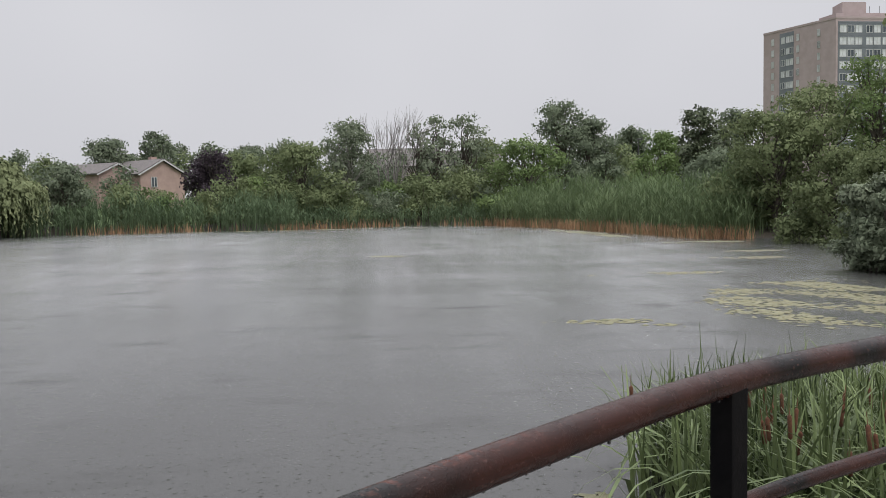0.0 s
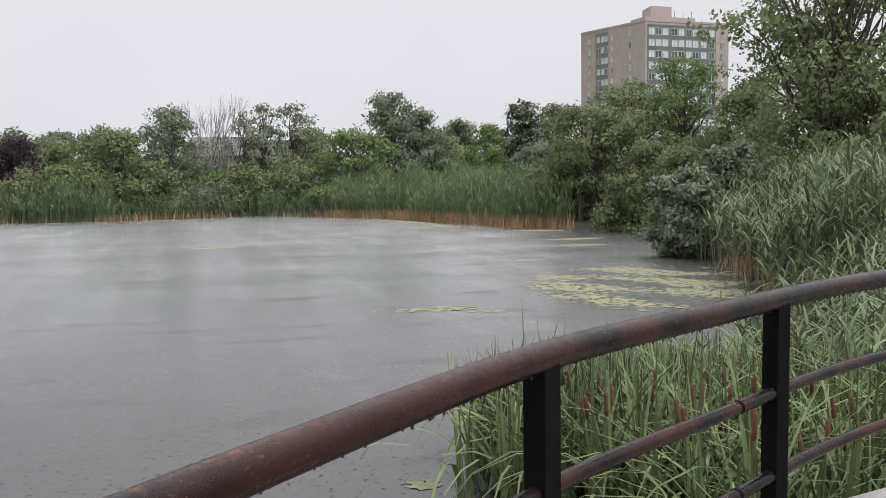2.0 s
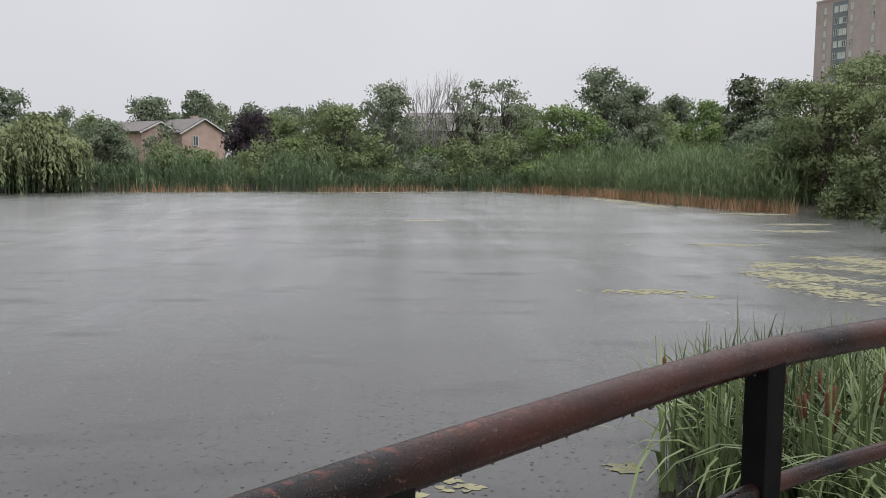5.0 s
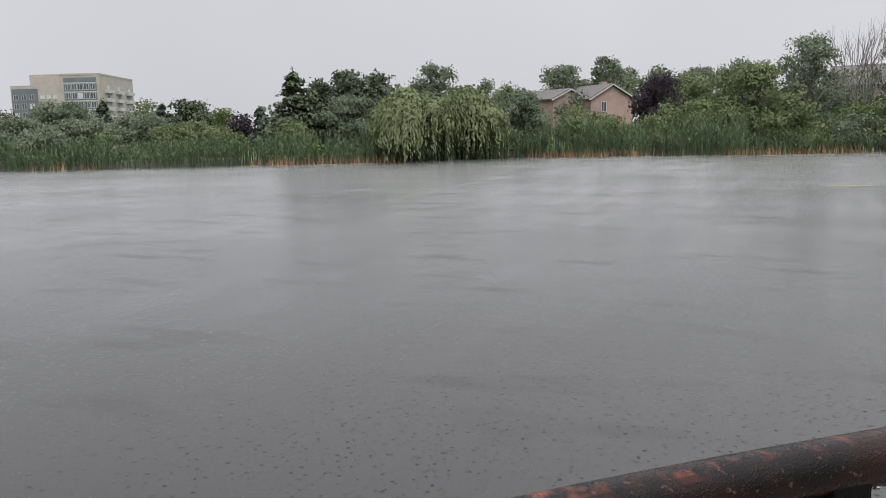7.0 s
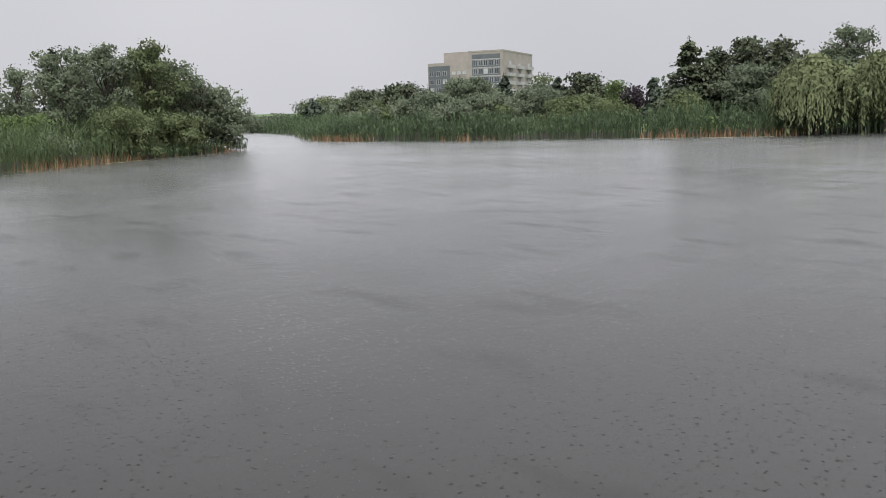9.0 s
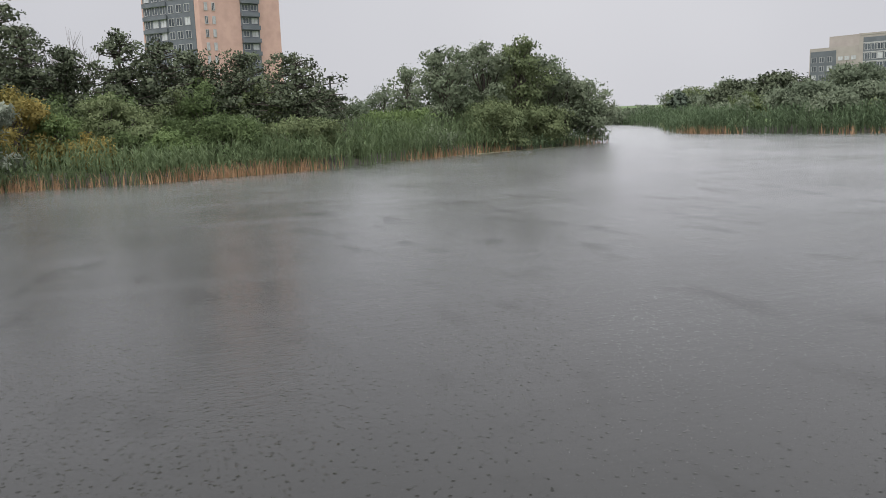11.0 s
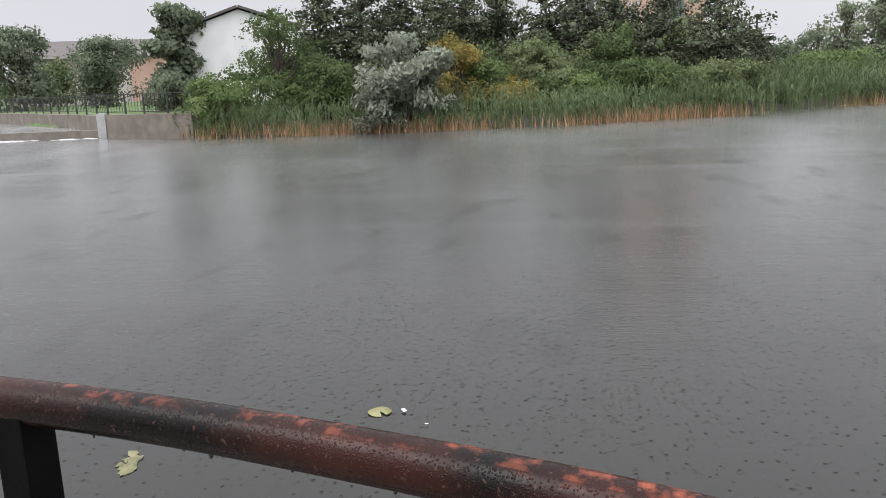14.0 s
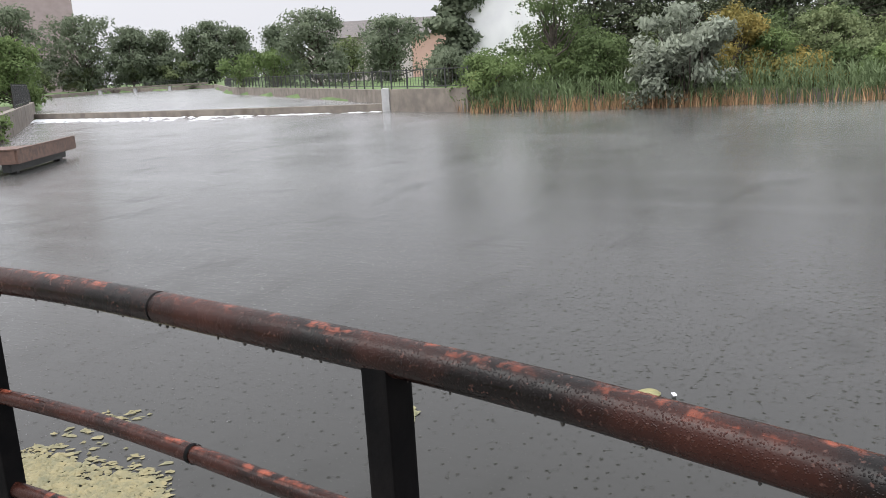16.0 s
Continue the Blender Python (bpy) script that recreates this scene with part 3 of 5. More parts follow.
def shrub(x, y, h, w, leaves):
    rng = tree_rng()
    r = w / 2
    lobes = [(rng.uniform(-0.7, 0.7) * r, rng.uniform(-0.6, 0.6) * r, h * rng.uniform(0.2, 0.75), r * rng.uniform(0.28, 0.45), h * rng.uniform(0.14, 0.25)) for _ in range(10)]
    lobes.append((0, 0, h * 0.82, r * 0.3, h * 0.18))
    size = float(np.clip(math.hypot(x, y) * 0.0028, 0.08, 0.4))
    area = sum(4 * np.pi * q[3] * (q[3] + 2 * q[4]) / 3 for q in lobes)
    pts, nor = lobe_points(lobes, int(np.clip(area / size ** 2 * 1.2, 500, 2900)), rng, size * 1.6, fill=0.35)
    pts[:, 2] = np.abs(pts[:, 2])
    wood = [limb((rng.uniform(-0.2, 0.2), rng.uniform(-0.2, 0.2), 0), q[:3], 0.05, 0.015, rng, 0.2) for q in lobes]
    return plant("shrub", x, y, WORDS.get(leaves.name, "green") + " leafy shrub on the pond's bank", "shrub", "shrubs on the bank", wood, [leaf_cards(pts, nor, size * LOOSE[0], rng, 0.3)], BARK, leaves)


def conifer(x, y, h, w, leaves):
    """Spruce-like tree: a leader with tiers of drooping boughs, ragged at the edge."""
    rng = tree_rng()
    r, pts, nor, wood = w / 2, [], [], [limb((0, 0, 0), (0, 0, h * 0.98), 0.016 * h + 0.06, 0.03, rng, 0.01, 6)]
    size = float(np.clip(math.hypot(x, y) * 0.0034, 0.15, 0.6))
    tiers = int(np.clip(h * 1.3, 9, 22))
    for i in range(tiers):
        f = (i + 0.3) / tiers
        for _ in range(9):
            a = rng.uniform(0, 2 * np.pi)
            ln = r * (1 - f) ** 0.75 * rng.uniform(0.55, 1.08) + 0.15
            z = h * (0.08 + 0.90 * min(1, f + rng.uniform(-0.5, 0.5) / tiers))
            tip = np.array([ln * np.cos(a), ln * np.sin(a), z - ln * 0.22])
            wood.append(tube_arrays(np.linspace((0, 0, z), tip, 3), (0.05, 0.03, 0.012), 4))
            m = int(10 + 26 * ln / size * 0.4)
            s = rng.uniform(0.15, 1.05, m)[:, None]
            p = np.array([0, 0, z]) * (1 - s) + tip * s + rng.normal(0, 1, (m, 3)) * np.array([0.30, 0.30, 0.14]) * (0.3 + ln * 0.35)
            pts.append(p)
            nor.append(np.tile((np.cos(a) * 0.4, np.sin(a) * 0.4, 0.8), (m, 1)))
    pts, nor = np.concatenate(pts), np.concatenate(nor)
    top = rng.normal(0, 0.10, (20, 3)) + np.stack([np.zeros(20), np.zeros(20), h * rng.uniform(0.9, 1.0, 20)], 1)
    crown = join([leaf_cards(pts, nor, size, rng, 0.6), leaf_cards(top, np.tile((0, 0, 1.0), (20, 1)), size * 0.7, rng)])
    return plant("spruce_tree", x, y, "dark green pointed conifer among the far trees", "conifer tree", "conifers round the pond", wood, [crown], BARK, leaves)


def pine(x, y, h, w):
    """Old pine: a broad ragged cone of layered needle plates on level limbs."""
    rng = tree_rng()
    r = max(w * 1.05, 0.38 * h)
    wood = [limb((0, 0, 0), (rng.uniform(-0.3, 0.3), 0, h * 0.97), 0.02 * h + 0.06, 0.05, rng, 0.03, 8)]
    lobes = []
    tiers = 13
    for i in range(tiers):
        f = 0.10 + 0.84 * (i + rng.uniform(0, 0.6)) / tiers
        spread = min(1.0, 1.25 * (1.0 - f) ** 0.62) * rng.uniform(0.78, 1.08)
        arms = 9 if f < 0.6 else 6
        turn = rng.uniform(0, 6.28)
        for j in range(arms):
            a = turn + (j + rng.uniform(-0.3, 0.3)) * 2 * np.pi / arms
            reach = r * spread * rng.uniform(0.55, 1.05)
            z = h * f + rng.uniform(-0.12, 0.12)
            wood.append(limb((0, 0, z - 0.25), (reach * np.cos(a), reach * np.sin(a), z), 0.07, 0.02, rng, 0.1, 4))
            for g, wide in ((0.45, 0.30), (0.92, 0.23)):
                lobes.append((reach * g * np.cos(a), reach * g * np.sin(a), z + 0.1 + 0.12 * g, wide * r * (0.4 + 0.6 * spread) + 0.1, rng.uniform(0.22, 0.46)))
    lobes.append((0, 0, h - 0.4, 0.14 * r + 0.12, 0.42))
    size = float(np.clip(math.hypot(x, y) * 0.0033, 0.14, 0.42))
    pts, nor = lobe_points(lobes, 8800, rng, size * 1.1, per=14, fill=0.4)
    nor = nor * 0.8 + np.array([0, 0, 0.35])
    return plant("pine_tree", x, y, "dark green pine with layered needle clumps", "pine tree", "pines on the bank", wood, [leaf_cards(pts, nor, size * LOOSE[0], rng, -0.4, long=1.5)], BARK, PINE)


def poplar(x, y, h, w):
    rng = tree_rng()
    r = w / 2
    lobes = [(rng.uniform(-0.35, 0.35) * r, rng.uniform(-0.35, 0.35) * r, h * f, r * rng.uniform(0.5, 0.75), h * 0.07) for f in np.linspace(0.12, 0.93, 16)]
    pts, nor = lobe_points(lobes, 8000, rng, 0.3, fill=0.4)
    wood = [limb((0, 0, 0), (0, 0, h * 0.9), 0.2, 0.04, rng, 0.02, 6)]
    return plant("columnar_tree", x, y, "tall narrow dark green columnar tree by the wall", "tree", "", wood, [leaf_cards(pts, nor, 0.26, rng, 0.2)], BARK, DEEP)


def bare_tree(x, y, h, w):
    """Dead tree: forking grey limbs that fan upwards, with fine twigs."""
    rng = tree_rng()
    wood = []

    def grow(p, d, ln, rad, depth):
        q = p + d * ln
        wood.append(limb(p, q, rad, rad * 0.55, rng, 0.06, 4))
        if depth:
            for _ in range(3 if depth > 1 else 4):
                e = d + rng.normal(0, 0.26, 3)
                e[2] = abs(e[2]) + 0.25
                grow(p + d * ln * rng.uniform(0.55, 1.0), e / np.linalg.norm(e), ln * rng.uniform(0.55, 0.8), rad * 0.5, depth - 1)

    for i in range(6):
        a = i * 1.05 + rng.uniform(-0.3, 0.3)
        d = np.array([np.cos(a) * 0.22 * w / 4, np.sin(a) * 0.2, 1.0])
        grow(np.array([np.cos(a) * 0.4, np.sin(a) * 0.4, 0.0]), d / np.linalg.norm(d), h * 0.46, 0.12, 3)
    allz = max(v[:, 2].max() for v, _ in wood)
    wood = [(v * np.array([1, 1, h / allz]), f) for v, f in wood]
    return plant("dead_tree", x, y, "leafless dead tree with upright grey limbs", "dead tree", "", wood, [], BARK_GREY, None)


def willow(x, y, h, w):
    """Weeping willow: a domed crown with curtains of hanging leafy strands."""
    rng = tree_rng()
    h = h * 1.08
    r = w / 2
    lobes = []
    for _ in range(34):
        a, f = rng.uniform(0, 2 * np.pi), rng.uniform(0, 0.85)
        lobes.append((f * r * np.cos(a), f * r * np.sin(a), h * (0.9 - 0.42 * f * f) * rng.uniform(0.86, 1.0), r * rng.uniform(0.18, 0.3), h * 0.09))
    pts, nor = lobe_points(lobes, 7500, rng, 0.36, fill=0.3)
    strands = []
    for i in range(1500):
        q = lobes[rng.integers(0, len(lobes))]
        a = rng.uniform(0, 2 * np.pi)
        s = np.array([q[0] + q[3] * np.cos(a), q[1] + q[3] * np.sin(a), q[2] + rng.uniform(-0.3, 0.7) * q[4]])
        ln = min(rng.uniform(0.12, 0.5) * h * (1.25 if rng.uniform() < 0.3 else 0.8), s[2] - 0.1)
        m = int(ln / 0.22) + 2
        f = np.linspace(0, 1, m)
        strands.append(np.stack([s[0] + np.cos(a) * 0.5 * np.sqrt(f), s[1] + np.sin(a) * 0.5 * np.sqrt(f), s[2] - ln * f], 1) + rng.normal(0, 0.07, (m, 3)))
    st = np.concatenate(strands)
    out = st * np.array([1, 1, 0.0]) / r + np.array([0, 0, 0.35])
    crown = join([leaf_cards(pts, nor, 0.26, rng, 0.8), leaf_cards(st, out, 0.15, rng, droop=4.0, long=3.0)])
    wood = [limb((0, 0, 0), (0.2, 0, h * 0.5), 0.32, 0.2, rng, 0.05, 6)] + [limb((0.1, 0, h * 0.35), q[:3], 0.14, 0.03, rng, 0.12) for q in lobes]
    return plant("willow_tree", x, y, "weeping willow with pale yellow-green hanging strands", "willow tree", "willows", wood, [crown], BARK, WILLOW)


def silver_tree(x, y, h, w, leaves=SILVER):
    """Silver-leaved olive: drooping sprays down to the water, dark inside."""
    rng = tree_rng()
    r = w / 2
    lobes = [(rng.uniform(-0.72, 0.72) * r, rng.uniform(-0.6, 0.6) * r, h * rng.uniform(0.12, 0.85), r * rng.uniform(0.11, 0.27), h * rng.uniform(0.045, 0.10)) for _ in range(44)]
    lobes += [(0.1 * r, 0, h * 0.92, r * 0.2, h * 0.08)]
    lobes = [q for q in lobes if abs(q[0]) < r * (1.2 - 0.8 * q[2] / h) * rng.uniform(0.6, 1.1)]
    size = float(np.clip(math.hypot(x, y) * 0.0030, 0.08, 0.3))
    pts, nor = lobe_points(lobes, 11000, rng, size * 2.0, per=22, fill=0.3)
    wood = [limb((rng.uniform(-0.3, 0.3), 0, 0), q[:3], 0.09, 0.02, rng, 0.18) for q in lobes]
    return plant("silver_olive_tree", x, y, "silver-grey leaved tree leaning over the water", "tree", "", wood, [leaf_cards(pts, nor, size, rng, 0.9, long=2.3)], BARK, leaves)


def along(line, n, rng, depth):
    """Random points in a strip beside a polyline; depth is to its left."""
    line = np.asarray(line, float)
    seg = np.diff(line, axis=0)
    ln = np.hypot(seg[:, 0], seg[:, 1])
    k = rng.choice(len(seg), n, p=ln / ln.sum())
    f, d = rng.uniform(0, 1, n), rng.uniform(0, 1, n) ** 1.0
    nrm = np.stack([-seg[k, 1], seg[k, 0]], 1) / ln[k][:, None]
    p = line[k] + seg[k] * f[:, None] + nrm * (d * depth)[:, None] + rng.normal(0, 0.25, (n, 2))
    return p, d


def reed_bed(name, line, depth, h, per_m2, width, material, label, dry=0.35, leaves=5, hvar=0.18, droop=1.0):
    """A stand of reeds in a strip: stems with arching leaves, and dry straw at the water's edge."""
    rng = tree_rng()
    line = np.asarray(line, float)
    length = np.hypot(*np.diff(line, axis=0).T).sum()
    n = int(length * abs(depth) * per_m2)
    p, d = along(line, n, rng, depth)
    wave = 1 + hvar * np.sin(p[:, 0] * 0.55 + 0.7) * np.cos(p[:, 1] * 0.47)
    hh = h * rng.uniform(0.72, 1.1, n) * wave * (0.72 + 0.28 * np.clip(d * 3, 0, 1))
    z = np.maximum(ground_height(p[:, 0], p[:, 1]), -0.05) - 0.05
    base = np.stack([p[:, 0], p[:, 1], z], 1)
    yaw = rng.uniform(0, 2 * np.pi, n)
    lean = rng.uniform(0.0, 0.12, n)
    bits = [ribbons(base, yaw, hh, lean, rng.uniform(0, 0.25, n), width * 0.7, 3, rng)]
    for i in range(leaves):
        f = rng.uniform(0.3, 0.95, n)
        b = base + np.stack([np.sin(lean) * np.cos(yaw) * hh * f, np.sin(lean) * np.sin(yaw) * hh * f, hh * f], 1)
        bits.append(ribbons(b, rng.uniform(0, 2 * np.pi, n), h * droop * rng.uniform(0.13, 0.26, n), rng.uniform(0.3, 0.9, n), droop * rng.uniform(0.5, 1.5, n), width, 2 if droop == 1.0 else 3, rng))
    t = thing(name, (0, 0, 0), label, "reeds", "reed beds", "stuff")
    tagged(put("stems", mesh_of("stems", *join(bits), material), t), kind="stuff")
    if dry:
        m = int(length * (130 if dry > 0.5 else 36))
        q, _ = along(line, m, rng, math.copysign(1.0, depth))
        patch = np.sin(q[:, 0] * 0.33 + 2.0) + np.sin(q[:, 1] * 0.41) + rng.normal(0, 0.5, m) > 1.0 - 2.6 * dry
        q = q[patch]
        m = len(q)
        zz = np.maximum(ground_height(q[:, 0], q[:, 1]), -0.02) - 0.05
        bb = np.stack([q[:, 0], q[:, 1], zz], 1)
        straw = ribbons(bb, rng.uniform(0, 6.28, m), rng.uniform(0.3, 1.05, m), rng.uniform(0, 0.4, m), rng.uniform(0, 0.9, m), width * 0.6, 2, rng)
        tagged(put("dry_stalks", mesh_of("dry_stalks", *straw, STRAW), t, "dry orange straw at the water's edge"), kind="stuff")
    return t


def thicket(line, step, low, high, greens, back=2.5):
    """Scrub that closes the gaps between the trees of a bank."""
    rng = tree_rng()
    for a, c in zip(line, line[1:]):
        a, c = Vector(a), Vector(c)
        for i in range(max(1, round((c - a).length / step))):
            p = a.lerp(c, (i + rng.uniform(0.1, 0.9)) * step / (c - a).length)
            h = rng.uniform(low, high)
            shrub(p.x + rng.uniform(-back, back), p.y + rng.uniform(-back, back), h, h * rng.uniform(0.95, 1.4), greens[int(rng.integers(0, len(greens)))])


# reed beds along the banks (each line runs with the land on its left)
reed_bed("reed_bed", [(-6.5, 78.5), (-14.0, 79.5), (-26.3, 76.5), (-36.5, 67.6)][::-1], 5.0, 3.0, 9, 0.09, REED_FAR, "tall green reeds along the far bank", 0.15)
reed_bed("reed_bed", [(12.0, 79.0), (5.4, 84.5), (-7.0, 78.5)][::-1], 4.0, 2.1, 9, 0.09, REED_FAR, "low green reeds with tan straw on the far bank", 0.4)
reed_bed("reed_bed", [(22.5, 48.0), (20.3, 50.0), (18.0, 62.0), (16.3, 70.5), (12.0, 79.0)][::-1], 7.0, 3.6, 9, 0.07, REED, "tall green reeds with an orange dry edge", 0.52)
reed_bed("reed_bed", [(-34.3, 68.5), (-47.8, 61.5), (-60.1, 54.5), (-75.7, 51.0), (-84.0, 52.0)][::-1], 4.5, 2.3, 8, 0.10, REED_FAR, "dark green reeds under the far trees", 0.2)
reed_bed("reed_bed", [(-84.0, 52.5), (-110.0, 66.0), (-150.0, 80.0)][::-1], 5.0, 2.4, 3, 0.14, REED_FAR, "distant pale reeds by the inlet", 0.0, leaves=3)
reed_bed("reed_bed", [(-50.1, 9.4), (-45.8, -1.0), (-44.6, -10.0)][::-1], 3.6, 1.9, 14, 0.06, REED, "green rushes with an orange dry edge", 0.75)
reed_bed("reed_bed", [(-44.6, -10.0), (-44.3, -20.6), (-46.8, -23.5)][::-1], 3.0, 1.7, 14, 0.06, REED, "brown-green rushes beside the silver tree", 0.75)
reed_bed("reed_bed", [(-60.5, 23.5), (-59.5, 21.4), (-51.0, 10.4)][::-1], 4.5, 2.5, 10, 0.06, REED, "tall green reeds on the spit", 0.35)
reed_bed("reed_bed", [(-66.5, 35.5), (-61.5, 27.0), (-60.5, 23.5)][::-1], 2.0, 1.3, 12, 0.06, REED_FAR, "low rushes under the spit's trees", 0.35)
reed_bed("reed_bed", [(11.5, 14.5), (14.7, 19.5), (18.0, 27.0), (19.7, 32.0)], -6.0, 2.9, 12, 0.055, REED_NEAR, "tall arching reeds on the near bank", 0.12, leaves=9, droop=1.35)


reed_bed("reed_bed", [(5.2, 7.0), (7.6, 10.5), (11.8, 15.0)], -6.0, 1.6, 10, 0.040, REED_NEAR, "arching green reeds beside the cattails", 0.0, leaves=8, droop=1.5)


def cattails():
    """Cattail bed below the rail: fans of long arching blades and brown heads on stalks."""
    rng = tree_rng()
    bits = []
    n = 1900
    p = np.stack([rng.uniform(1.6, 12.5, n), rng.uniform(3.7, 13.0, n)], 1)
    d = np.hypot(p[:, 0], p[:, 1])
    az = np.degrees(np.arctan2(p[:, 0], p[:, 1]))
    keep = (az > 17.0 + rng.uniform(0, 6, n) ** 1.2 * np.clip((8.6 - d) / 2, 0, 1) + np.clip(d - 8.5, 0, 9) * 2.6) & (d > 7.6 - np.clip(az - 17, 0, 30) * 0.11) & (d < 12.5) & (signed(POND, p[:, 0], p[:, 1]) < 3)
    keep &= ~((p[:, 1] < 4.6) & (p[:, 0] > 2.0))
    p, d, az = p[keep], d[keep], az[keep]
    n = len(p)
    limit = np.maximum(2.60 - d * (0.180 - 0.05 * np.clip((az - 34) / 12, 0, 1)), 0.7)
    base = np.stack([p[:, 0], p[:, 1], np.full(n, -0.1)], 1)
    for i in range(8):
        ln = np.minimum(rng.uniform(1.0, 1.75, n), limit + rng.uniform(0.0, 0.30, n))
        ln = np.where(rng.uniform(0, 1, n) < 0.025, ln * 1.22, ln)
        curl = rng.uniform(0.2, 3.0, n) * (rng.uniform(0, 1, n) < 0.8)
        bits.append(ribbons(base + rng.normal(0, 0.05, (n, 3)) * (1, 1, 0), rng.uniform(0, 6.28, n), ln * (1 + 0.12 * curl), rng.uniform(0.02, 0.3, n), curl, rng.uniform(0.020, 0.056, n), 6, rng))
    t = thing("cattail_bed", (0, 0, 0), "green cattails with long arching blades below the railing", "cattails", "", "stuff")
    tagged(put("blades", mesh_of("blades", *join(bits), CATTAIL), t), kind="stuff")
    profile = [(0.0, 0.004), (0.004, 0.010), (0.012, 0.016), (0.17, 0.017), (0.185, 0.010), (0.19, 0.003), (0.28, 0.0015)]
    path = [(0, 0, z) for z, _ in profile]
    head = mesh_of("head", *tube_arrays(path, [r for _, r in profile], 10), HEAD, smooth=True)
    front = np.flatnonzero(d < 8.6)
    for i in range(60):
        j = front[rng.integers(0, len(front))]
        top = min(rng.uniform(0.85, 1.25), limit[j] - 0.15)
        stalk = mesh_of("stalk", *tube_arrays(np.linspace((0, 0, 0), (0, 0, top), 4), 0.005, 6), CATTAIL)
        s = thing("cattail", (p[j, 0], p[j, 1], -0.1), "brown cattail head on a green stalk", "cattail", "cattails below the railing")
        s.rotation_euler = (rng.uniform(-0.12, 0.12), rng.uniform(-0.12, 0.12), 0)
        put("stalk", stalk, s)
        hd = put("head", head, s, "velvety brown seed head")
        hd.location = (0, 0, top)


cattails()

# ---- trees and shrubs ----
# far bank
broadleaf(-6.1, 88.3, 8.0, 7.9, OLIVE)
broadleaf(-1.3, 92.3, 10.3, 6.4, PALE, gaps=0.35, trunk_mat=BARK_PALE)
bare_tree(3.4, 94.1, 12.0, 3.5)
broadleaf(6.6, 97.8, 10.2, 2.2, PALE, gaps=0.6, leaf=0.3)
broadleaf(8.7, 98.6, 10.7, 2.6, PALE, gaps=0.6, leaf=0.3)
broadleaf(12.2, 100.1, 11.1, 3.3, PALE, gaps=0.6, leaf=0.3)
broadleaf(17.0, 85.9, 7.9, 6.9, LIGHT)
broadleaf(27.3, 115.7, 13.5, 8.2, DEEP)
broadleaf(31.8, 117.5, 11.2, 6.4, DEEP)
broadleaf(-17.1, 101.3, 7.4, 5.0, PURPLE)
broadleaf(-27.5, 128.3, 8.2, 6.1, DEEP)
broadleaf(-22.2, 131.3, 8.2, 4.8, DEEP)
broadleaf(-16.3, 132.1, 8.0, 6.2, DEEP)
broadleaf(-10.4, 123.2, 8.6, 5.1, DEEP)
broadleaf(26.7, 91.3, 6.0, 3.3, DEEP)
broadleaf(51.2, 158.3, 11.8, 7.7, DEEP)
broadleaf(34.7, 96.7, 8.4, 4.3, LIGHT)
broadleaf(30.1, 87.2, 5.5, 3.0, LIGHT)
pine(46.0, 112.7, 11.6, 5.6)
broadleaf(52.9, 117.0, 11.2, 5.5, DEEP)
broadleaf(38.6, 91.1, 5.7, 5.2, DEEP)
broadleaf(37.9, 82.1, 5.8, 3.6, LIGHT)
shrub(-10.5, 86.9, 4.6, 4.6, LIGHT)
shrub(-6.6, 86.3, 3.7, 5.4, OLIVE)
shrub(-1.8, 85.6, 3.7, 6.2, OLIVE)
shrub(2.8, 85.6, 3.7, 4.2, DEEP)
shrub(6.5, 87.3, 4.5, 4.9, OLIVE)
shrub(10.4, 86.0, 4.8, 4.6, OLIVE)
shrub(14.2, 88.3, 5.9, 3.5, OLIVE)
shrub(14.1, 82.6, 3.0, 6.1, LIGHT)
shrub(19.6, 77.5, 2.6, 3.7, LIGHT)
broadleaf(15.4, 105.4, 8.5, 4.6, OLIVE)
shrub(-28.6, 106.0, 5.4, 4.2, DEEP)
shrub(-33.0, 104.0, 5.0, 4.0, OLIVE)
# north-west bank
willow(-34.1, 70.6, 6.2, 7.0)
willow(-30.1, 74.3, 6.4, 6.6)
conifer(-48.6, 74.0, 8.4, 7.0, PINE)
pine(-47.0, 76.0, 7.0, 3.0)
pine(-45.2, 78.6, 8.0, 4.6)
pine(-42.6, 80.4, 7.8, 4.6)
broadleaf(-43.3, 75.7, 5.6, 5.2, DEEP)
broadleaf(-43.9, 98.1, 9.2, 5.3, DEEP)
broadleaf(-37.2, 98.9, 7.1, 3.1, DEEP)
broadleaf(-27.0, 81.0, 6.1, 4.6, DEEP)
broadleaf(-33.2, 118.7, 8.9, 6.1, DEEP)
broadleaf(-27.2, 120.2, 9.7, 4.9, DEEP)
shrub(-22.7, 85.1, 4.4, 3.2, OLIVE)
shrub(-18.9, 84.2, 3.3, 5.7, OLIVE)
conifer(-57.2, 80.3, 4.5, 2.7, SPRUCE)
broadleaf(-59.0, 85.5, 3.9, 2.1, DEEP)
broadleaf(-54.9, 73.3, 3.7, 2.4, PURPLE)
broadleaf(-57.0, 73.9, 4.4, 2.9, LIGHT)
conifer(-65.5, 73.8, 5.0, 2.1, SPRUCE)
pine(-63.1, 75.8, 5.1, 5.5)
broadleaf(-55.8, 67.0, 3.3, 5.4, OLIVE)
broadleaf(-62.9, 67.8, 3.9, 5.2, DEEP)
conifer(-66.0, 66.0, 5.4, 2.3, SPRUCE)
broadleaf(-64.2, 62.8, 3.9, 6.2, PALE)
broadleaf(-66.3, 59.3, 3.5, 5.0, PALE)
broadleaf(-76.3, 70.5, 5.6, 6.9, DEEP)
broadleaf(-73.1, 60.9, 4.1, 5.7, DEEP)
shrub(-42.1, 67.1, 1.7, 1.6, LIGHT)
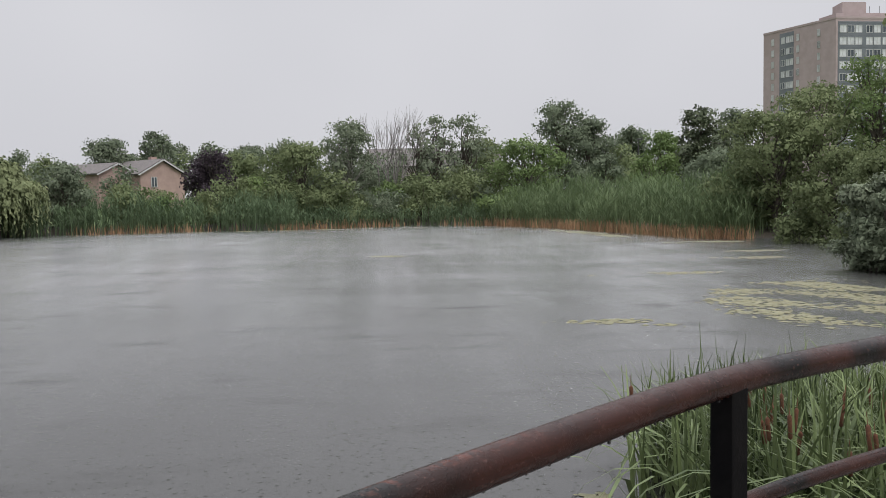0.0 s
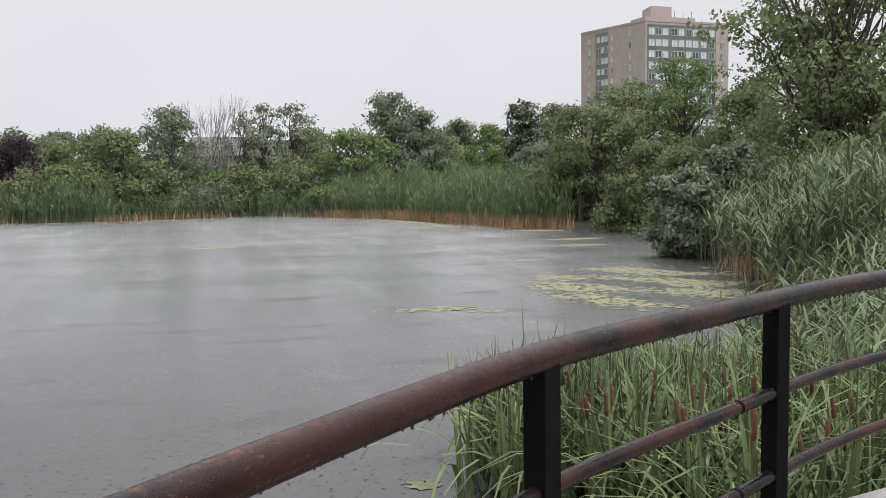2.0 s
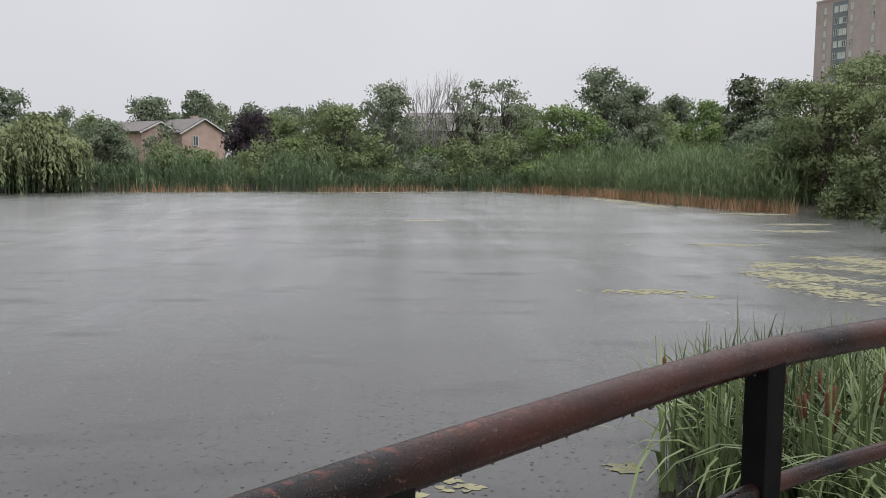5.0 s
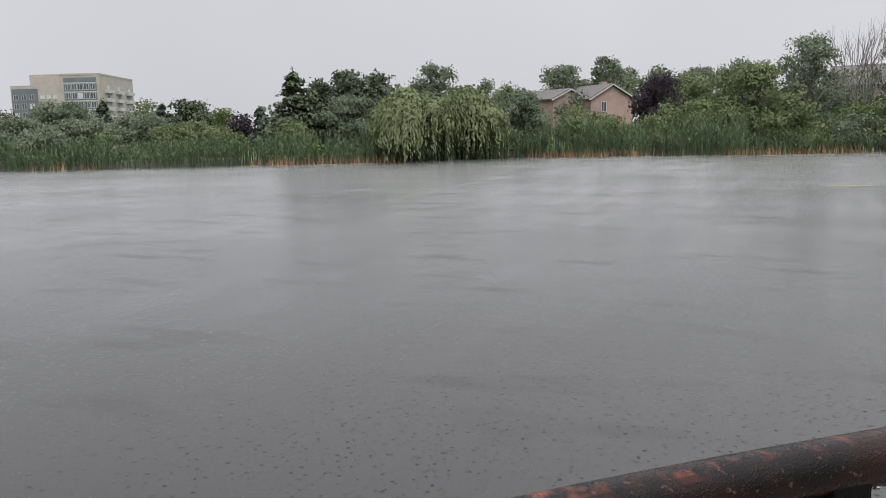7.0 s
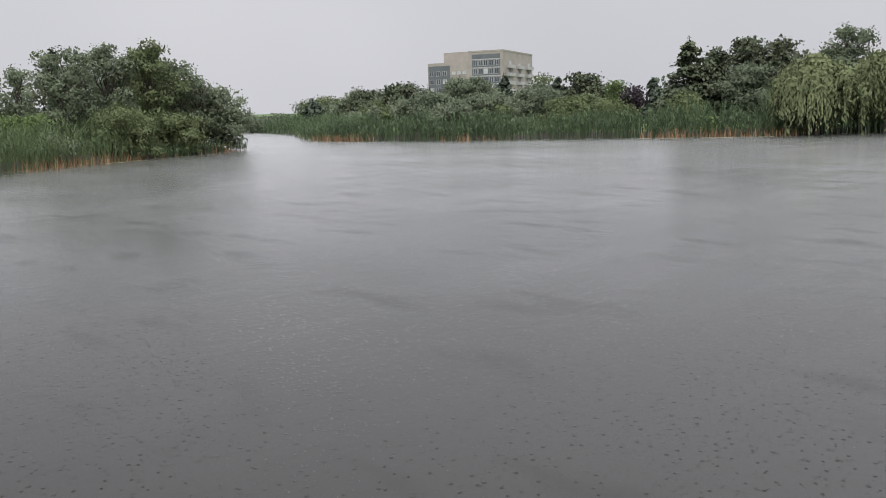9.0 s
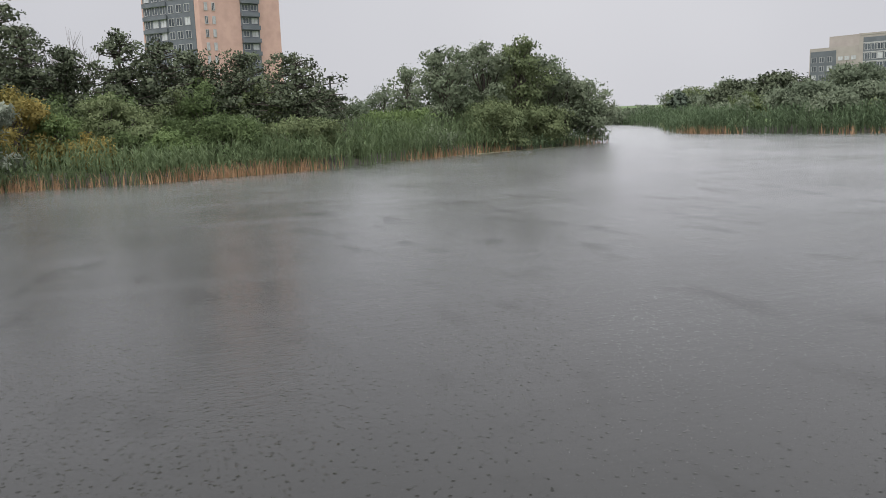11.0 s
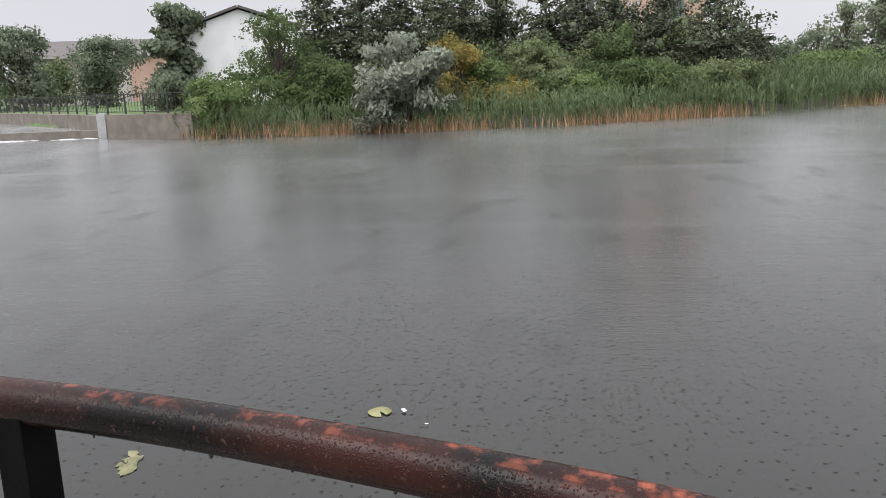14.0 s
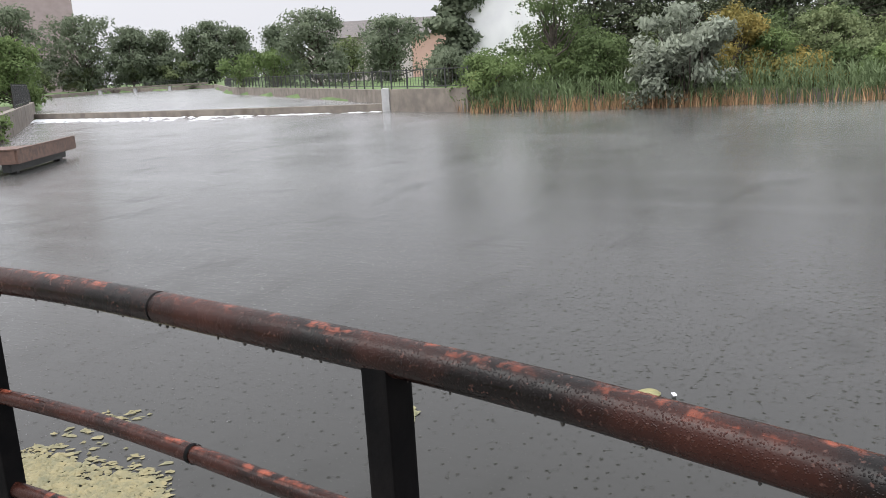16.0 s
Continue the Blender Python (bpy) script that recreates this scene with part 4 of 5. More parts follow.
conifer(-119.0, 75.5, 4.9, 4.7, SPRUCE)
broadleaf(-143.7, 76.8, 3.6, 6.5, PALE)
broadleaf(-137.0, 79.6, 2.7, 7.8, DEEP)
broadleaf(-109.0, 74.6, 3.6, 5.7, DEEP)
pine(-99.8, 72.5, 4.8, 6.5)
pine(-95.5, 75.2, 5.4, 6.4)
broadleaf(-91.3, 66.2, 2.3, 7.4, PALE)
broadleaf(-83.2, 68.1, 3.2, 7.1, DEEP)
shrub(-96.1, 62.3, 0.5, 7.6, OLIVE)
# the spit
broadleaf(-67.4, 21.1, 7.7, 4.9, SILVERY, lean=0.1)
broadleaf(-67.2, 24.3, 8.1, 4.2, SILVERY, lean=0.1)
broadleaf(-66.9, 27.3, 8.5, 4.8, OLIVE, lean=0.1)
broadleaf(-67.7, 29.6, 7.2, 3.7, SILVERY, lean=0.1)
broadleaf(-67.6, 31.8, 5.9, 2.7, SILVERY, lean=0.1)
broadleaf(-67.6, 33.7, 5.3, 3.9, SILVERY, lean=0.1)
broadleaf(-63.0, 23.7, 3.7, 4.9, OLIVE)
broadleaf(-64.7, 28.2, 3.2, 4.7, OLIVE)
broadleaf(-75.4, 20.0, 6.2, 1.9, SILVERY)
broadleaf(-79.9, 19.0, 4.6, 3.6, PALE, gaps=0.4)
broadleaf(-65.2, 17.0, 3.0, 6.2, LIGHT)
broadleaf(-73.2, 24.4, 6.7, 5.9, DEEP)
broadleaf(-73.2, 29.1, 7.1, 6.0, OLIVE)
broadleaf(-72.4, 33.2, 5.0, 5.5, OLIVE)
conifer(-78.5, 24.0, 8.0, 1.6, SPRUCE)
conifer(-77.6, 31.4, 8.7, 3.3, SPRUCE)
shrub(-59.3, 13.2, 1.4, 3.2, LIGHT)
shrub(-59.8, 17.8, 1.8, 4.7, SILVERY)
broadleaf(-104.5, 21.6, 3.8, 4.2, DEEP)
# west bank
pine(-57.2, -18.1, 8.2, 3.4)
pine(-58.7, -15.6, 9.2, 3.0)
pine(-60.1, -13.1, 8.5, 3.3)
pine(-65.4, -11.1, 11.2, 2.4)
pine(-62.5, -9.1, 8.8, 2.9)
pine(-64.3, -6.9, 7.3, 3.0)
pine(-63.1, -3.2, 8.4, 3.3)
pine(-64.7, -0.7, 7.9, 4.3)
pine(-66.3, 1.6, 7.1, 3.9)
pine(-64.5, 4.9, 7.0, 3.9)
pine(-62.6, 8.5, 6.9, 4.8)
bare_tree(-74.6, -7.6, 9.6, 3.5)
pine(-67.0, 11.0, 4.0, 2.9)
broadleaf(-50.3, -18.7, 6.5, 5.3, RICH)
broadleaf(-49.7, -15.6, 3.7, 4.1, RICH)
broadleaf(-47.4, -21.5, 3.4, 4.1, LIGHT)
broadleaf(-53.7, -12.8, 2.1, 5.5, RICH)
broadleaf(-52.2, -8.5, 4.5, 3.5, GOLD)
broadleaf(-52.5, -6.3, 3.2, 2.6, LIGHT)
broadleaf(-55.1, -3.6, 4.0, 4.0, OLIVE)
broadleaf(-52.1, -0.4, 2.4, 2.9, LIGHT)
broadleaf(-53.6, 3.2, 3.2, 5.3, RICH)
broadleaf(-54.7, 7.5, 2.8, 5.3, OLIVE)
shrub(-50.5, -1.5, 1.6, 2.0, LIGHT)
shrub(-51.2, -3.7, 1.5, 3.1, GOLD)
silver_tree(-46.2, -10.1, 5.3, 6.6)
shrub(-55.7, 11.1, 1.0, 2.4, OLIVE)
# round the upper pond
poplar(-60.2, -30.0, 7.6, 4.1)
broadleaf(-57.0, -29.2, 2.8, 3.2, DEEP)
broadleaf(-83.4, -59.5, 9.0, 7.8, DEEP)
broadleaf(-81.3, -48.2, 7.1, 7.2, DEEP)
broadleaf(-94.5, -74.0, 8.2, 5.2, DEEP)
broadleaf(-183.9, -166.5, 16.6, 9.5, DEEP)
broadleaf(-179.9, -170.8, 15.1, 6.6, DEEP)
broadleaf(-177.6, -178.9, 15.2, 8.3, DEEP)
broadleaf(-171.9, -184.4, 16.3, 10.0, DEEP)
broadleaf(-165.7, -195.3, 20.5, 19.4, DEEP)
broadleaf(-152.9, -205.4, 23.0, 18.6, DEEP)
broadleaf(-184.8, -159.4, 14.6, 4.8, DEEP)
broadleaf(-197.0, -166.1, 14.4, 5.6, DEEP)
shrub(-176.0, -186.0, 8.1, 15.2, OLIVE)
shrub(-178.2, -172.6, 6.9, 13.1, OLIVE)
shrub(-91.3, -78.0, 4.8, 4.4, LIGHT)
shrub(-87.9, -69.5, 4.9, 6.7, LIGHT)
broadleaf(-59.0, -80.9, 7.3, 5.9, LIGHT)
shrub(-30.2, -43.4, 2.2, 1.9, LIGHT)
broadleaf(-100.0, -66.4, 5.9, 4.0, OLIVE)
# near bank
broadleaf(29.1, 52.6, 9.4, 7.5, OLIVE, leaf=0.18, most=13500)
broadleaf(25.5, 50.5, 7.8, 6.2, OLIVE, leaf=0.18, most=13500)
broadleaf(25.3, 43.3, 5.6, 4.0, OLIVE, leaf=0.18, most=13500)
broadleaf(33.8, 53.5, 11.0, 6.4, LIGHT, leaf=0.18, most=13500)
broadleaf(24.9, 38.9, 4.9, 2.9, OLIVE, leaf=0.18, most=13500)
broadleaf(33.4, 45.2, 8.5, 5.2, OLIVE, leaf=0.18, most=13500)
broadleaf(31.1, 36.8, 8.2, 7.5, OLIVE, leaf=0.18, most=13500)
broadleaf(27.3, 29.4, 6.4, 7.0, OLIVE, leaf=0.18, most=13500)
broadleaf(27.6, 31.6, 13.4, 12.0, OLIVE, gaps=0.76, leaf=0.14, low=0.72, most=17000)
silver_tree(17.9, 27.9, 3.7, 3.1, PALE)
silver_tree(21.7, 30.2, 4.1, 2.7, PALE)
shrub(23.7, 44.2, 2.6, 3.6, OLIVE)
shrub(22.6, 37.9, 2.2, 2.3, OLIVE)
# scrub between the trees
thicket([(-52.0, 112.0), (-36.0, 124.0), (-8.0, 128.0), (22.0, 116.0)], 4.6, 5.0, 7.0, (DEEP, OLIVE, DEEP), 2.0)
thicket([(34.0, 112.0), (62.0, 122.0)], 5.0, 5.0, 7.5, (DEEP, OLIVE), 2.0)
thicket([(-66.0, -20.0), (-70.0, -4.0), (-72.0, 10.0)], 3.4, 4.5, 6.2, (DEEP, OLIVE), 1.5)
thicket([(-34.0, 78.0), (-26.0, 84.0), (-12.0, 85.0), (4.0, 90.0), (16.0, 86.0)], 3.0, 3.1, 5.0, (OLIVE, DEEP, LIGHT, OLIVE))
thicket([(-6.0, 96.0), (20.0, 98.0)], 3.6, 4.3, 6.0, (DEEP, OLIVE))
thicket([(24.0, 70.0), (30.0, 84.0), (44.0, 100.0)], 5.0, 2.6, 4.0, (LIGHT, OLIVE, DEEP))
thicket([(-88.0, 62.0), (-66.0, 60.0), (-50.0, 69.0), (-38.0, 76.0)], 3.4, 2.4, 3.7, (OLIVE, PALE, DEEP))
thicket([(-160.0, 100.0), (-110.0, 82.0), (-70.0, 78.0)], 4.2, 3.6, 5.4, (DEEP, OLIVE))
thicket([(-50.0, -24.0), (-50.0, -10.0), (-54.0, 0.0), (-58.0, 9.0)], 3.0, 1.9, 3.2, (RICH, OLIVE, LIGHT, GOLD), 1.2)
thicket([(-56.0, -24.0), (-58.0, -8.0), (-63.0, 8.0)], 3.2, 3.4, 5.0, (RICH, OLIVE), 1.5)
thicket([(32.0, 46.0), (27.0, 36.0), (24.0, 26.0), (21.0, 19.0)], 3.2, 3.6, 5.2, (OLIVE, DEEP), 1.5)
thicket([(-130.0, -195.0), (-180.0, -195.0), (-185.0, -140.0), (-150.0, -95.0)], 7.0, 4.0, 7.0, (DEEP, OLIVE))


# ---- lookout deck and railing ----
RC, RZ, DECK_Z = (2.6, -1.65), 2.444, 1.37
KNOTS = (4.41, 4.25, 4.09, 3.92, 3.775, 3.735, 3.69, 3.705, 3.745, 3.70, 3.665, 3.70, 3.755, 3.81, 3.87, 3.92)


def rail_radius(deg):
    """The rail bows in and out a little: its distance from the deck's centre at an angle."""
    u = min(max((deg - 70) / 10, 0), 14.999)
    k = int(u)
    w = u - k
    p = [KNOTS[min(max(k + j, 0), 15)] for j in (-1, 0, 1, 2)]
    return 0.5 * (2 * p[1] + (p[2] - p[0]) * w + (2 * p[0] - 5 * p[1] + 4 * p[2] - p[3]) * w * w + (3 * p[1] - p[0] - 3 * p[2] + p[3]) * w ** 3)


railing = thing("railing", (RC[0], RC[1], DECK_Z), "curved dark pipe railing with rust and worn paint, wet", "railing")


def at_rail(deg, z, out=0.0):
    r = rail_radius(deg) + out
    return (r * math.cos(radians(deg)), r * math.sin(radians(deg)), z - DECK_Z)


def sag(deg, z):
    """The lower pipes dip a little towards the deck's west end."""
    return 0.018 * float(ease((deg - 155) / 15)) if z < RZ - 0.1 else 0.0


def rail_tube(name, a0, a1, z, r, label="", sides=20, step=0.6):
    path = [at_rail(a, z - sag(a, z)) for a in np.linspace(a0, a1, int(abs(a1 - a0) / step) + 2)]
    return put(name, mesh_of(name, *tube_arrays(path, r, sides), RAIL_PAINT, smooth=True), railing, label)


top_rail = rail_tube("top_rail", 72, 214, RZ, 0.0283, "thick handrail, black paint worn to orange primer", 24)
for drop in (0.25, 0.475):
    mid = rail_tube("mid_rail", 72, 214, RZ - drop, 0.0172, sides=16)
    for a in (108.6, 172.9, 123.9, 138.0, 155.0, 187.0):
        # butt joints: short sleeves over the pipe
        path = [at_rail(x, RZ - drop - sag(x, RZ - drop)) for x in np.linspace(a, a + 0.16, 3)]
        put("sleeve", mesh_of("sleeve", *tube_arrays(path, 0.0188, 16), POST_PAINT, smooth=True), mid, "black joint sleeve")
joint = [at_rail(x, RZ) for x in np.linspace(173.6, 173.68, 3)]
put("joint", mesh_of("joint", *tube_arrays(joint, 0.0289, 24), POST_PAINT, smooth=True), top_rail, "black weld seam")
POST = box_bm(0.05, 0.05, RZ - DECK_Z - 0.01, (0, 0, 0), 0, 0.004)
post_mesh = bpy.data.meshes.new("post")
POST.to_mesh(post_mesh)
POST.free()
post_mesh.materials.append(POST_PAINT)
PLATE = box_bm(0.13, 0.13, 0.012, (0, 0, 0), 0, 0.003)
plate_mesh = bpy.data.meshes.new("base_plate")
PLATE.to_mesh(plate_mesh)
PLATE.free()
plate_mesh.materials.append(POST_PAINT)
for a in (76.0, 90.5, 105.4, 120.7, 134.3, 150.0, 165.45, 183.2, 199.0):
    p = put("post", post_mesh, railing)
    p.location, p.rotation_euler = at_rail(a, DECK_Z), (0, 0, radians(a))
    put("base_plate", plate_mesh, p)
# rain drops hanging under the handrail
drop_bm = bmesh.new()
bmesh.ops.create_icosphere(drop_bm, subdivisions=1, radius=0.0028)
bmesh.ops.scale(drop_bm, vec=(1, 1, 1.5), verts=drop_bm.verts)
drop_v = np.array([v.co[:] for v in drop_bm.verts])
drop_bm.verts.index_update()
drop_f = np.array([[v.index for v in f.verts] for f in drop_bm.faces])
drop_bm.free()
drops, rng = [], np.random.default_rng(5)
for a in np.arange(80, 205, 0.33):
    if rng.uniform() < 0.75:
        drops.append((drop_v * rng.uniform(0.6, 1.3) + np.array(at_rail(a + rng.uniform(-0.1, 0.1), RZ - 0.0300, rng.uniform(-0.007, 0.007))), drop_f))
DROP = mat("rain_drop", (0.02, 0.02, 0.02), (0.05, 0.045, 0.04), rough=0.05)
tagged(put("rain_drops", mesh_of("rain_drops", *join(drops), DROP, smooth=True), top_rail, "rain drops hanging under the handrail"), kind="stuff")

deck = thing("deck", (RC[0], RC[1], DECK_Z), "round pale concrete lookout deck, wet", "deck", kind="structure")
bm = bmesh.new()
rim = [bm.verts.new((4.0 * math.cos(radians(a)), 4.0 * math.sin(radians(a)), 0)) for a in range(0, 360, 4)]
top = bm.faces.new(rim)
ext = bmesh.ops.extrude_face_region(bm, geom=[top])
bmesh.ops.translate(bm, verts=[v for v in ext["geom"] if isinstance(v, bmesh.types.BMVert)], vec=(0, 0, -0.25))
bmesh.ops.recalc_face_normals(bm, faces=bm.faces)
part("slab", bm, DECK_CONCRETE, deck)
for a in range(20, 360, 45):
    px, py = 3.2 * math.cos(radians(a)), 3.2 * math.sin(radians(a))
    put("pile", mesh_of("pile", *tube_arrays(np.linspace((px, py, -2.4), (px, py, -0.25), 3), 0.15, 14), CONCRETE, smooth=True), deck)
path_slab = part("path_edge", box_bm(7.0, 4.0, 0.3, (6.05, 1.74, 1.062), 11, 0.02), DECK_CONCRETE, None)
tagged(path_slab, "pale concrete path edge beside the deck", "path", kind="structure")


# ---- buildings ----
def frame_mesh(w, h, bar, depth):
    bm = bmesh.new()
    for sx, sy, cx, cz in ((w, bar, 0, h - bar), (w, bar, 0, 0)):
        box_bm(sx, depth, bar, (cx, 0, cz), 0, 0, bm)
    for cx in (-w / 2 + bar / 2, 0, w / 2 - bar / 2):
        box_bm(bar, depth, h - 2 * bar, (cx, 0, bar), 0, 0, bm)
    me = bpy.data.meshes.new("window")
    bm.to_mesh(me)
    bm.free()
    me.materials.append(FRAME_PALE)
    return me


def pane_mesh(w, h, material):
    bm = box_bm(w, 0.05, h, (0, 0, 0))
    me = bpy.data.meshes.new("pane")
    bm.to_mesh(me)
    bm.free()
    me.materials.append(material)
    return me


def wall_frame(p0, p1):
    """Turn and length of a wall from p0 to p1, seen from the right-hand side of the way from p0 to p1."""
    d = Vector(p1) - Vector(p0)
    return math.degrees(math.atan2(d.y, d.x)), d.length


def windows(parent, origin, p0, p1, spots, floors, z0, step, w, h, rng, blinds=0.4):
    """Windows on the wall p0-p1, at fractions spots of its length, on each floor."""
    turn, ln = wall_frame(p0, p1)
    fr, glass, blind = frame_mesh(w, h, 0.10, 0.16), pane_mesh(w - 0.1, h - 0.1, GLASS), pane_mesh(w - 0.1, h - 0.1, BLIND)
    d = (Vector(p1) - Vector(p0)).normalized()
    out = Vector((d.y, -d.x)) * 0.07
    for k in range(floors):
        for s in spots:
            q = Vector(p0) + d * (ln * s) + out
            o = put("window", fr, parent)
            o.location = (q.x - origin[0], q.y - origin[1], z0 + k * step - origin[2])
            o.rotation_euler = (0, 0, radians(turn))
            g = put("pane", blind if rng.uniform() < blinds else glass, o)
            g.location = (0, 0.02, 0.05)


def strip(name, parent, origin, p0, p1, f0, f1, z0, z1, material, proud=0.06, thick=0.3):
    turn, ln = wall_frame(p0, p1)
    d = (Vector(p1) - Vector(p0)).normalized()
    q = Vector(p0) + d * (ln * (f0 + f1) / 2) + Vector((d.y, -d.x)) * (proud - thick / 2)
    return part(name, box_bm(ln * (f1 - f0), thick, z1 - z0, (q.x - origin[0], q.y - origin[1], z0 - origin[2]), turn), material, parent)


def block(name, parent, origin, foot, z0, z1, material, label=""):
    """A wall block over a footprint, with a parapet lip."""
    bm = bmesh.new()
    low = [bm.verts.new((x - origin[0], y - origin[1], z0 - origin[2])) for x, y in foot]
    face = bm.faces.new(low)
    ext = bmesh.ops.extrude_face_region(bm, geom=[face])
    up = [v for v in ext["geom"] if isinstance(v, bmesh.types.BMVert)]
    bmesh.ops.translate(bm, verts=up, vec=(0, 0, z1 - z0))
    bmesh.ops.recalc_face_normals(bm, faces=bm.faces)
    return part(name, bm, material, parent, label)


def parapet(parent, origin, foot, z, material):
    for a, b in zip(foot, foot[1:] + foot[:1]):
        strip("parapet", parent, origin, a, b, 0.0, 1.0, z, z + 0.5, material, 0.1, 0.3)


def tower_brown():
    rng = np.random.default_rng(21)
    c, l, r = (111.3, 192.3), (104.0, 213.4), (135.5, 192.6)
    back = (l[0] + r[0] - c[0], l[1] + r[1] - c[1])
    o = (c[0], c[1], 2.0)
    t = thing("apartment_tower", o, "tall brown brick apartment tower with glazed window bands", "apartment building")
    block("wall", t, o, [c, r, back, l], 2.0, 42.6, BRICK)
    parapet(t, o, [c, r, back, l], 42.6, BRICK)
    strip("glazed_band", t, o, l, c, 0.24, 0.44, 3, 42.0, SLATE)
    strip("glazed_band", t, o, c, r, 0.02, 0.84, 3, 42.0, SLATE)
    floors, z0 = 12, 8.6
    windows(t, o, l, c, (0.29, 0.36, 0.41), floors, z0, 2.8, 1.2, 1.6, rng, 0.6)
    windows(t, o, l, c, (0.14, 0.50, 0.78), floors, z0, 2.8, 0.8, 1.7, rng, 0.7)
    windows(t, o, c, r, (0.07, 0.15, 0.23, 0.34, 0.42, 0.51, 0.59, 0.69, 0.79), floors, z0, 2.8, 1.7, 1.75, rng, 0.55)
    windows(t, o, c, r, (0.92,), floors, z0, 2.8, 0.9, 1.5, rng, 0.6)
    for k in range(floors + 1):
        strip("floor_edge", t, o, c, r, 0.02, 0.84, z0 + k * 2.8 - 0.55, z0 + k * 2.8 - 0.3, SLATE, 0.12, 0.2)
    ph = [(115.5, 197.0), (121.5, 197.0), (121.5, 203.0), (116.5, 203.0)]
    block("penthouse", t, o, ph, 42.6, 47.5, BRICK)
    block("stair_head", t, o, [(112.2, 194.0), (118.0, 194.2), (117.5, 200.0), (111.4, 200.0)], 42.6, 44.2, BRICK)
    block("penthouse", t, o, [(121.5, 197.0), (128.5, 197.0), (128.5, 204.0), (121.5, 204.0)], 42.6, 44.9, BRICK)
    for x in (123.0, 125.5, 128.0):
        put("aerial", mesh_of("aerial", *tube_arrays(np.linspace((x - o[0], 198 - o[1], 42.5), (x - o[0], 198 - o[1], 44.8), 3), 0.05, 6), DARK_METAL), t)


def tower_pink():
    rng = np.random.default_rng(22)
    c, l, r = (-194.8, 6.6), (-206.5, -5.3), (-199.5, 24.1)
    back = (l[0] + r[0] - c[0], l[1] + r[1] - c[1])
    o = (c[0], c[1], 1.5)
    t = thing("apartment_tower", o, "tall pink brick apartment tower with dark balconies", "apartment building")
    block("wall", t, o, [l, c, r, back][::-1], 1.5, 47.0, BRICK_PINK)
    parapet(t, o, [l, c, r, back], 47.0, BRICK_PINK)
    strip("glazed_band", t, o, l, c, 0.03, 0.92, 3, 46.5, SLATE)
    strip("glazed_band", t, o, c, r, 0.5, 0.73, 3, 46.5, SLATE)
    windows(t, o, l, c, (0.1, 0.24, 0.38, 0.52, 0.66, 0.8), 14, 7.4, 2.8, 1.6, 1.7, rng, 0.35)
    windows(t, o, c, r, (0.08, 0.17), 14, 7.4, 2.8, 0.7, 1.7, rng, 0.6)
    windows(t, o, c, r, (0.56, 0.67), 14, 7.6, 2.8, 1.4, 1.3, rng, 0.4)
    for k in range(14):
        strip("balcony", t, o, c, r, 0.50, 0.73, 6.3 + k * 2.8, 7.2 + k * 2.8, SLATE, 0.9, 0.9)
        strip("balcony", t, o, l, c, 0.03, 0.45, 6.3 + k * 2.8, 7.2 + k * 2.8, SLATE, 0.5, 0.5)


def block_beige():
    rng = np.random.default_rng(23)
    c, l, r = (-198.3, 197.8), (-208.5, 192.2), (-213.0, 227.0)
    back = (l[0] + r[0] - c[0], l[1] + r[1] - c[1])
    o = (c[0], c[1], 2.0)
    t = thing("apartment_block", o, "beige slab apartment block with grey glazed end", "apartment building")
    block("wall", t, o, [l, c, r, back], 2.0, 21.3, BEIGE)
    parapet(t, o, [l, c, r, back], 21.3, BEIGE)
    wing_l, wing_back = (-223.5, 187.5), (-235.0, 215.0)
    block("wing", t, o, [wing_l, l, (-220, 220), wing_back], 2.0, 18.6, BEIGE)
    block("penthouse", t, o, [(-221.0, 192.5), (-211.0, 195.5), (-217, 210), (-226, 208)], 18.6, 22.0, BEIGE)
    strip("glazed_band", t, o, l, c, 0.1, 0.92, 3, 20.6, SLATE)
    strip("glazed_band", t, o, wing_l, l, 0.02, 0.55, 3, 17.6, SLATE)
    windows(t, o, l, c, (0.2, 0.36, 0.5, 0.66, 0.82), 4, 9.0, 2.65, 1.5, 1.8, rng, 0.15)
    windows(t, o, wing_l, l, (0.1, 0.26, 0.42), 3, 9.0, 2.65, 1.6, 1.6, rng, 0.2)
    windows(t, o, wing_l, l, (0.64, 0.77, 0.9), 3, 9.2, 2.65, 1.5, 1.2, rng, 0.8)
    for k in range(4):
        strip("balcony", t, o, c, r, 0.12, 0.32, 8.2 + k * 2.65, 9.3 + k * 2.65, FRAME_PALE, 1.0, 1.0)
        strip("balcony", t, o, c, r, 0.45, 0.62, 8.2 + k * 2.65, 9.3 + k * 2.65, FRAME_PALE, 1.0, 1.0)
        strip("balcony", t, o, c, r, 0.75, 0.95, 8.2 + k * 2.65, 9.3 + k * 2.65, FRAME_PALE, 1.0, 1.0)
        strip("floor_edge", t, o, l, c, 0.1, 0.92, 10.9 + k * 2.65, 11.2 + k * 2.65, FRAME_PALE, 0.15, 0.2)
    windows(t, o, c, r, (0.22, 0.53, 0.85), 4, 9.2, 2.65, 2.2, 1.4, rng, 0.5)


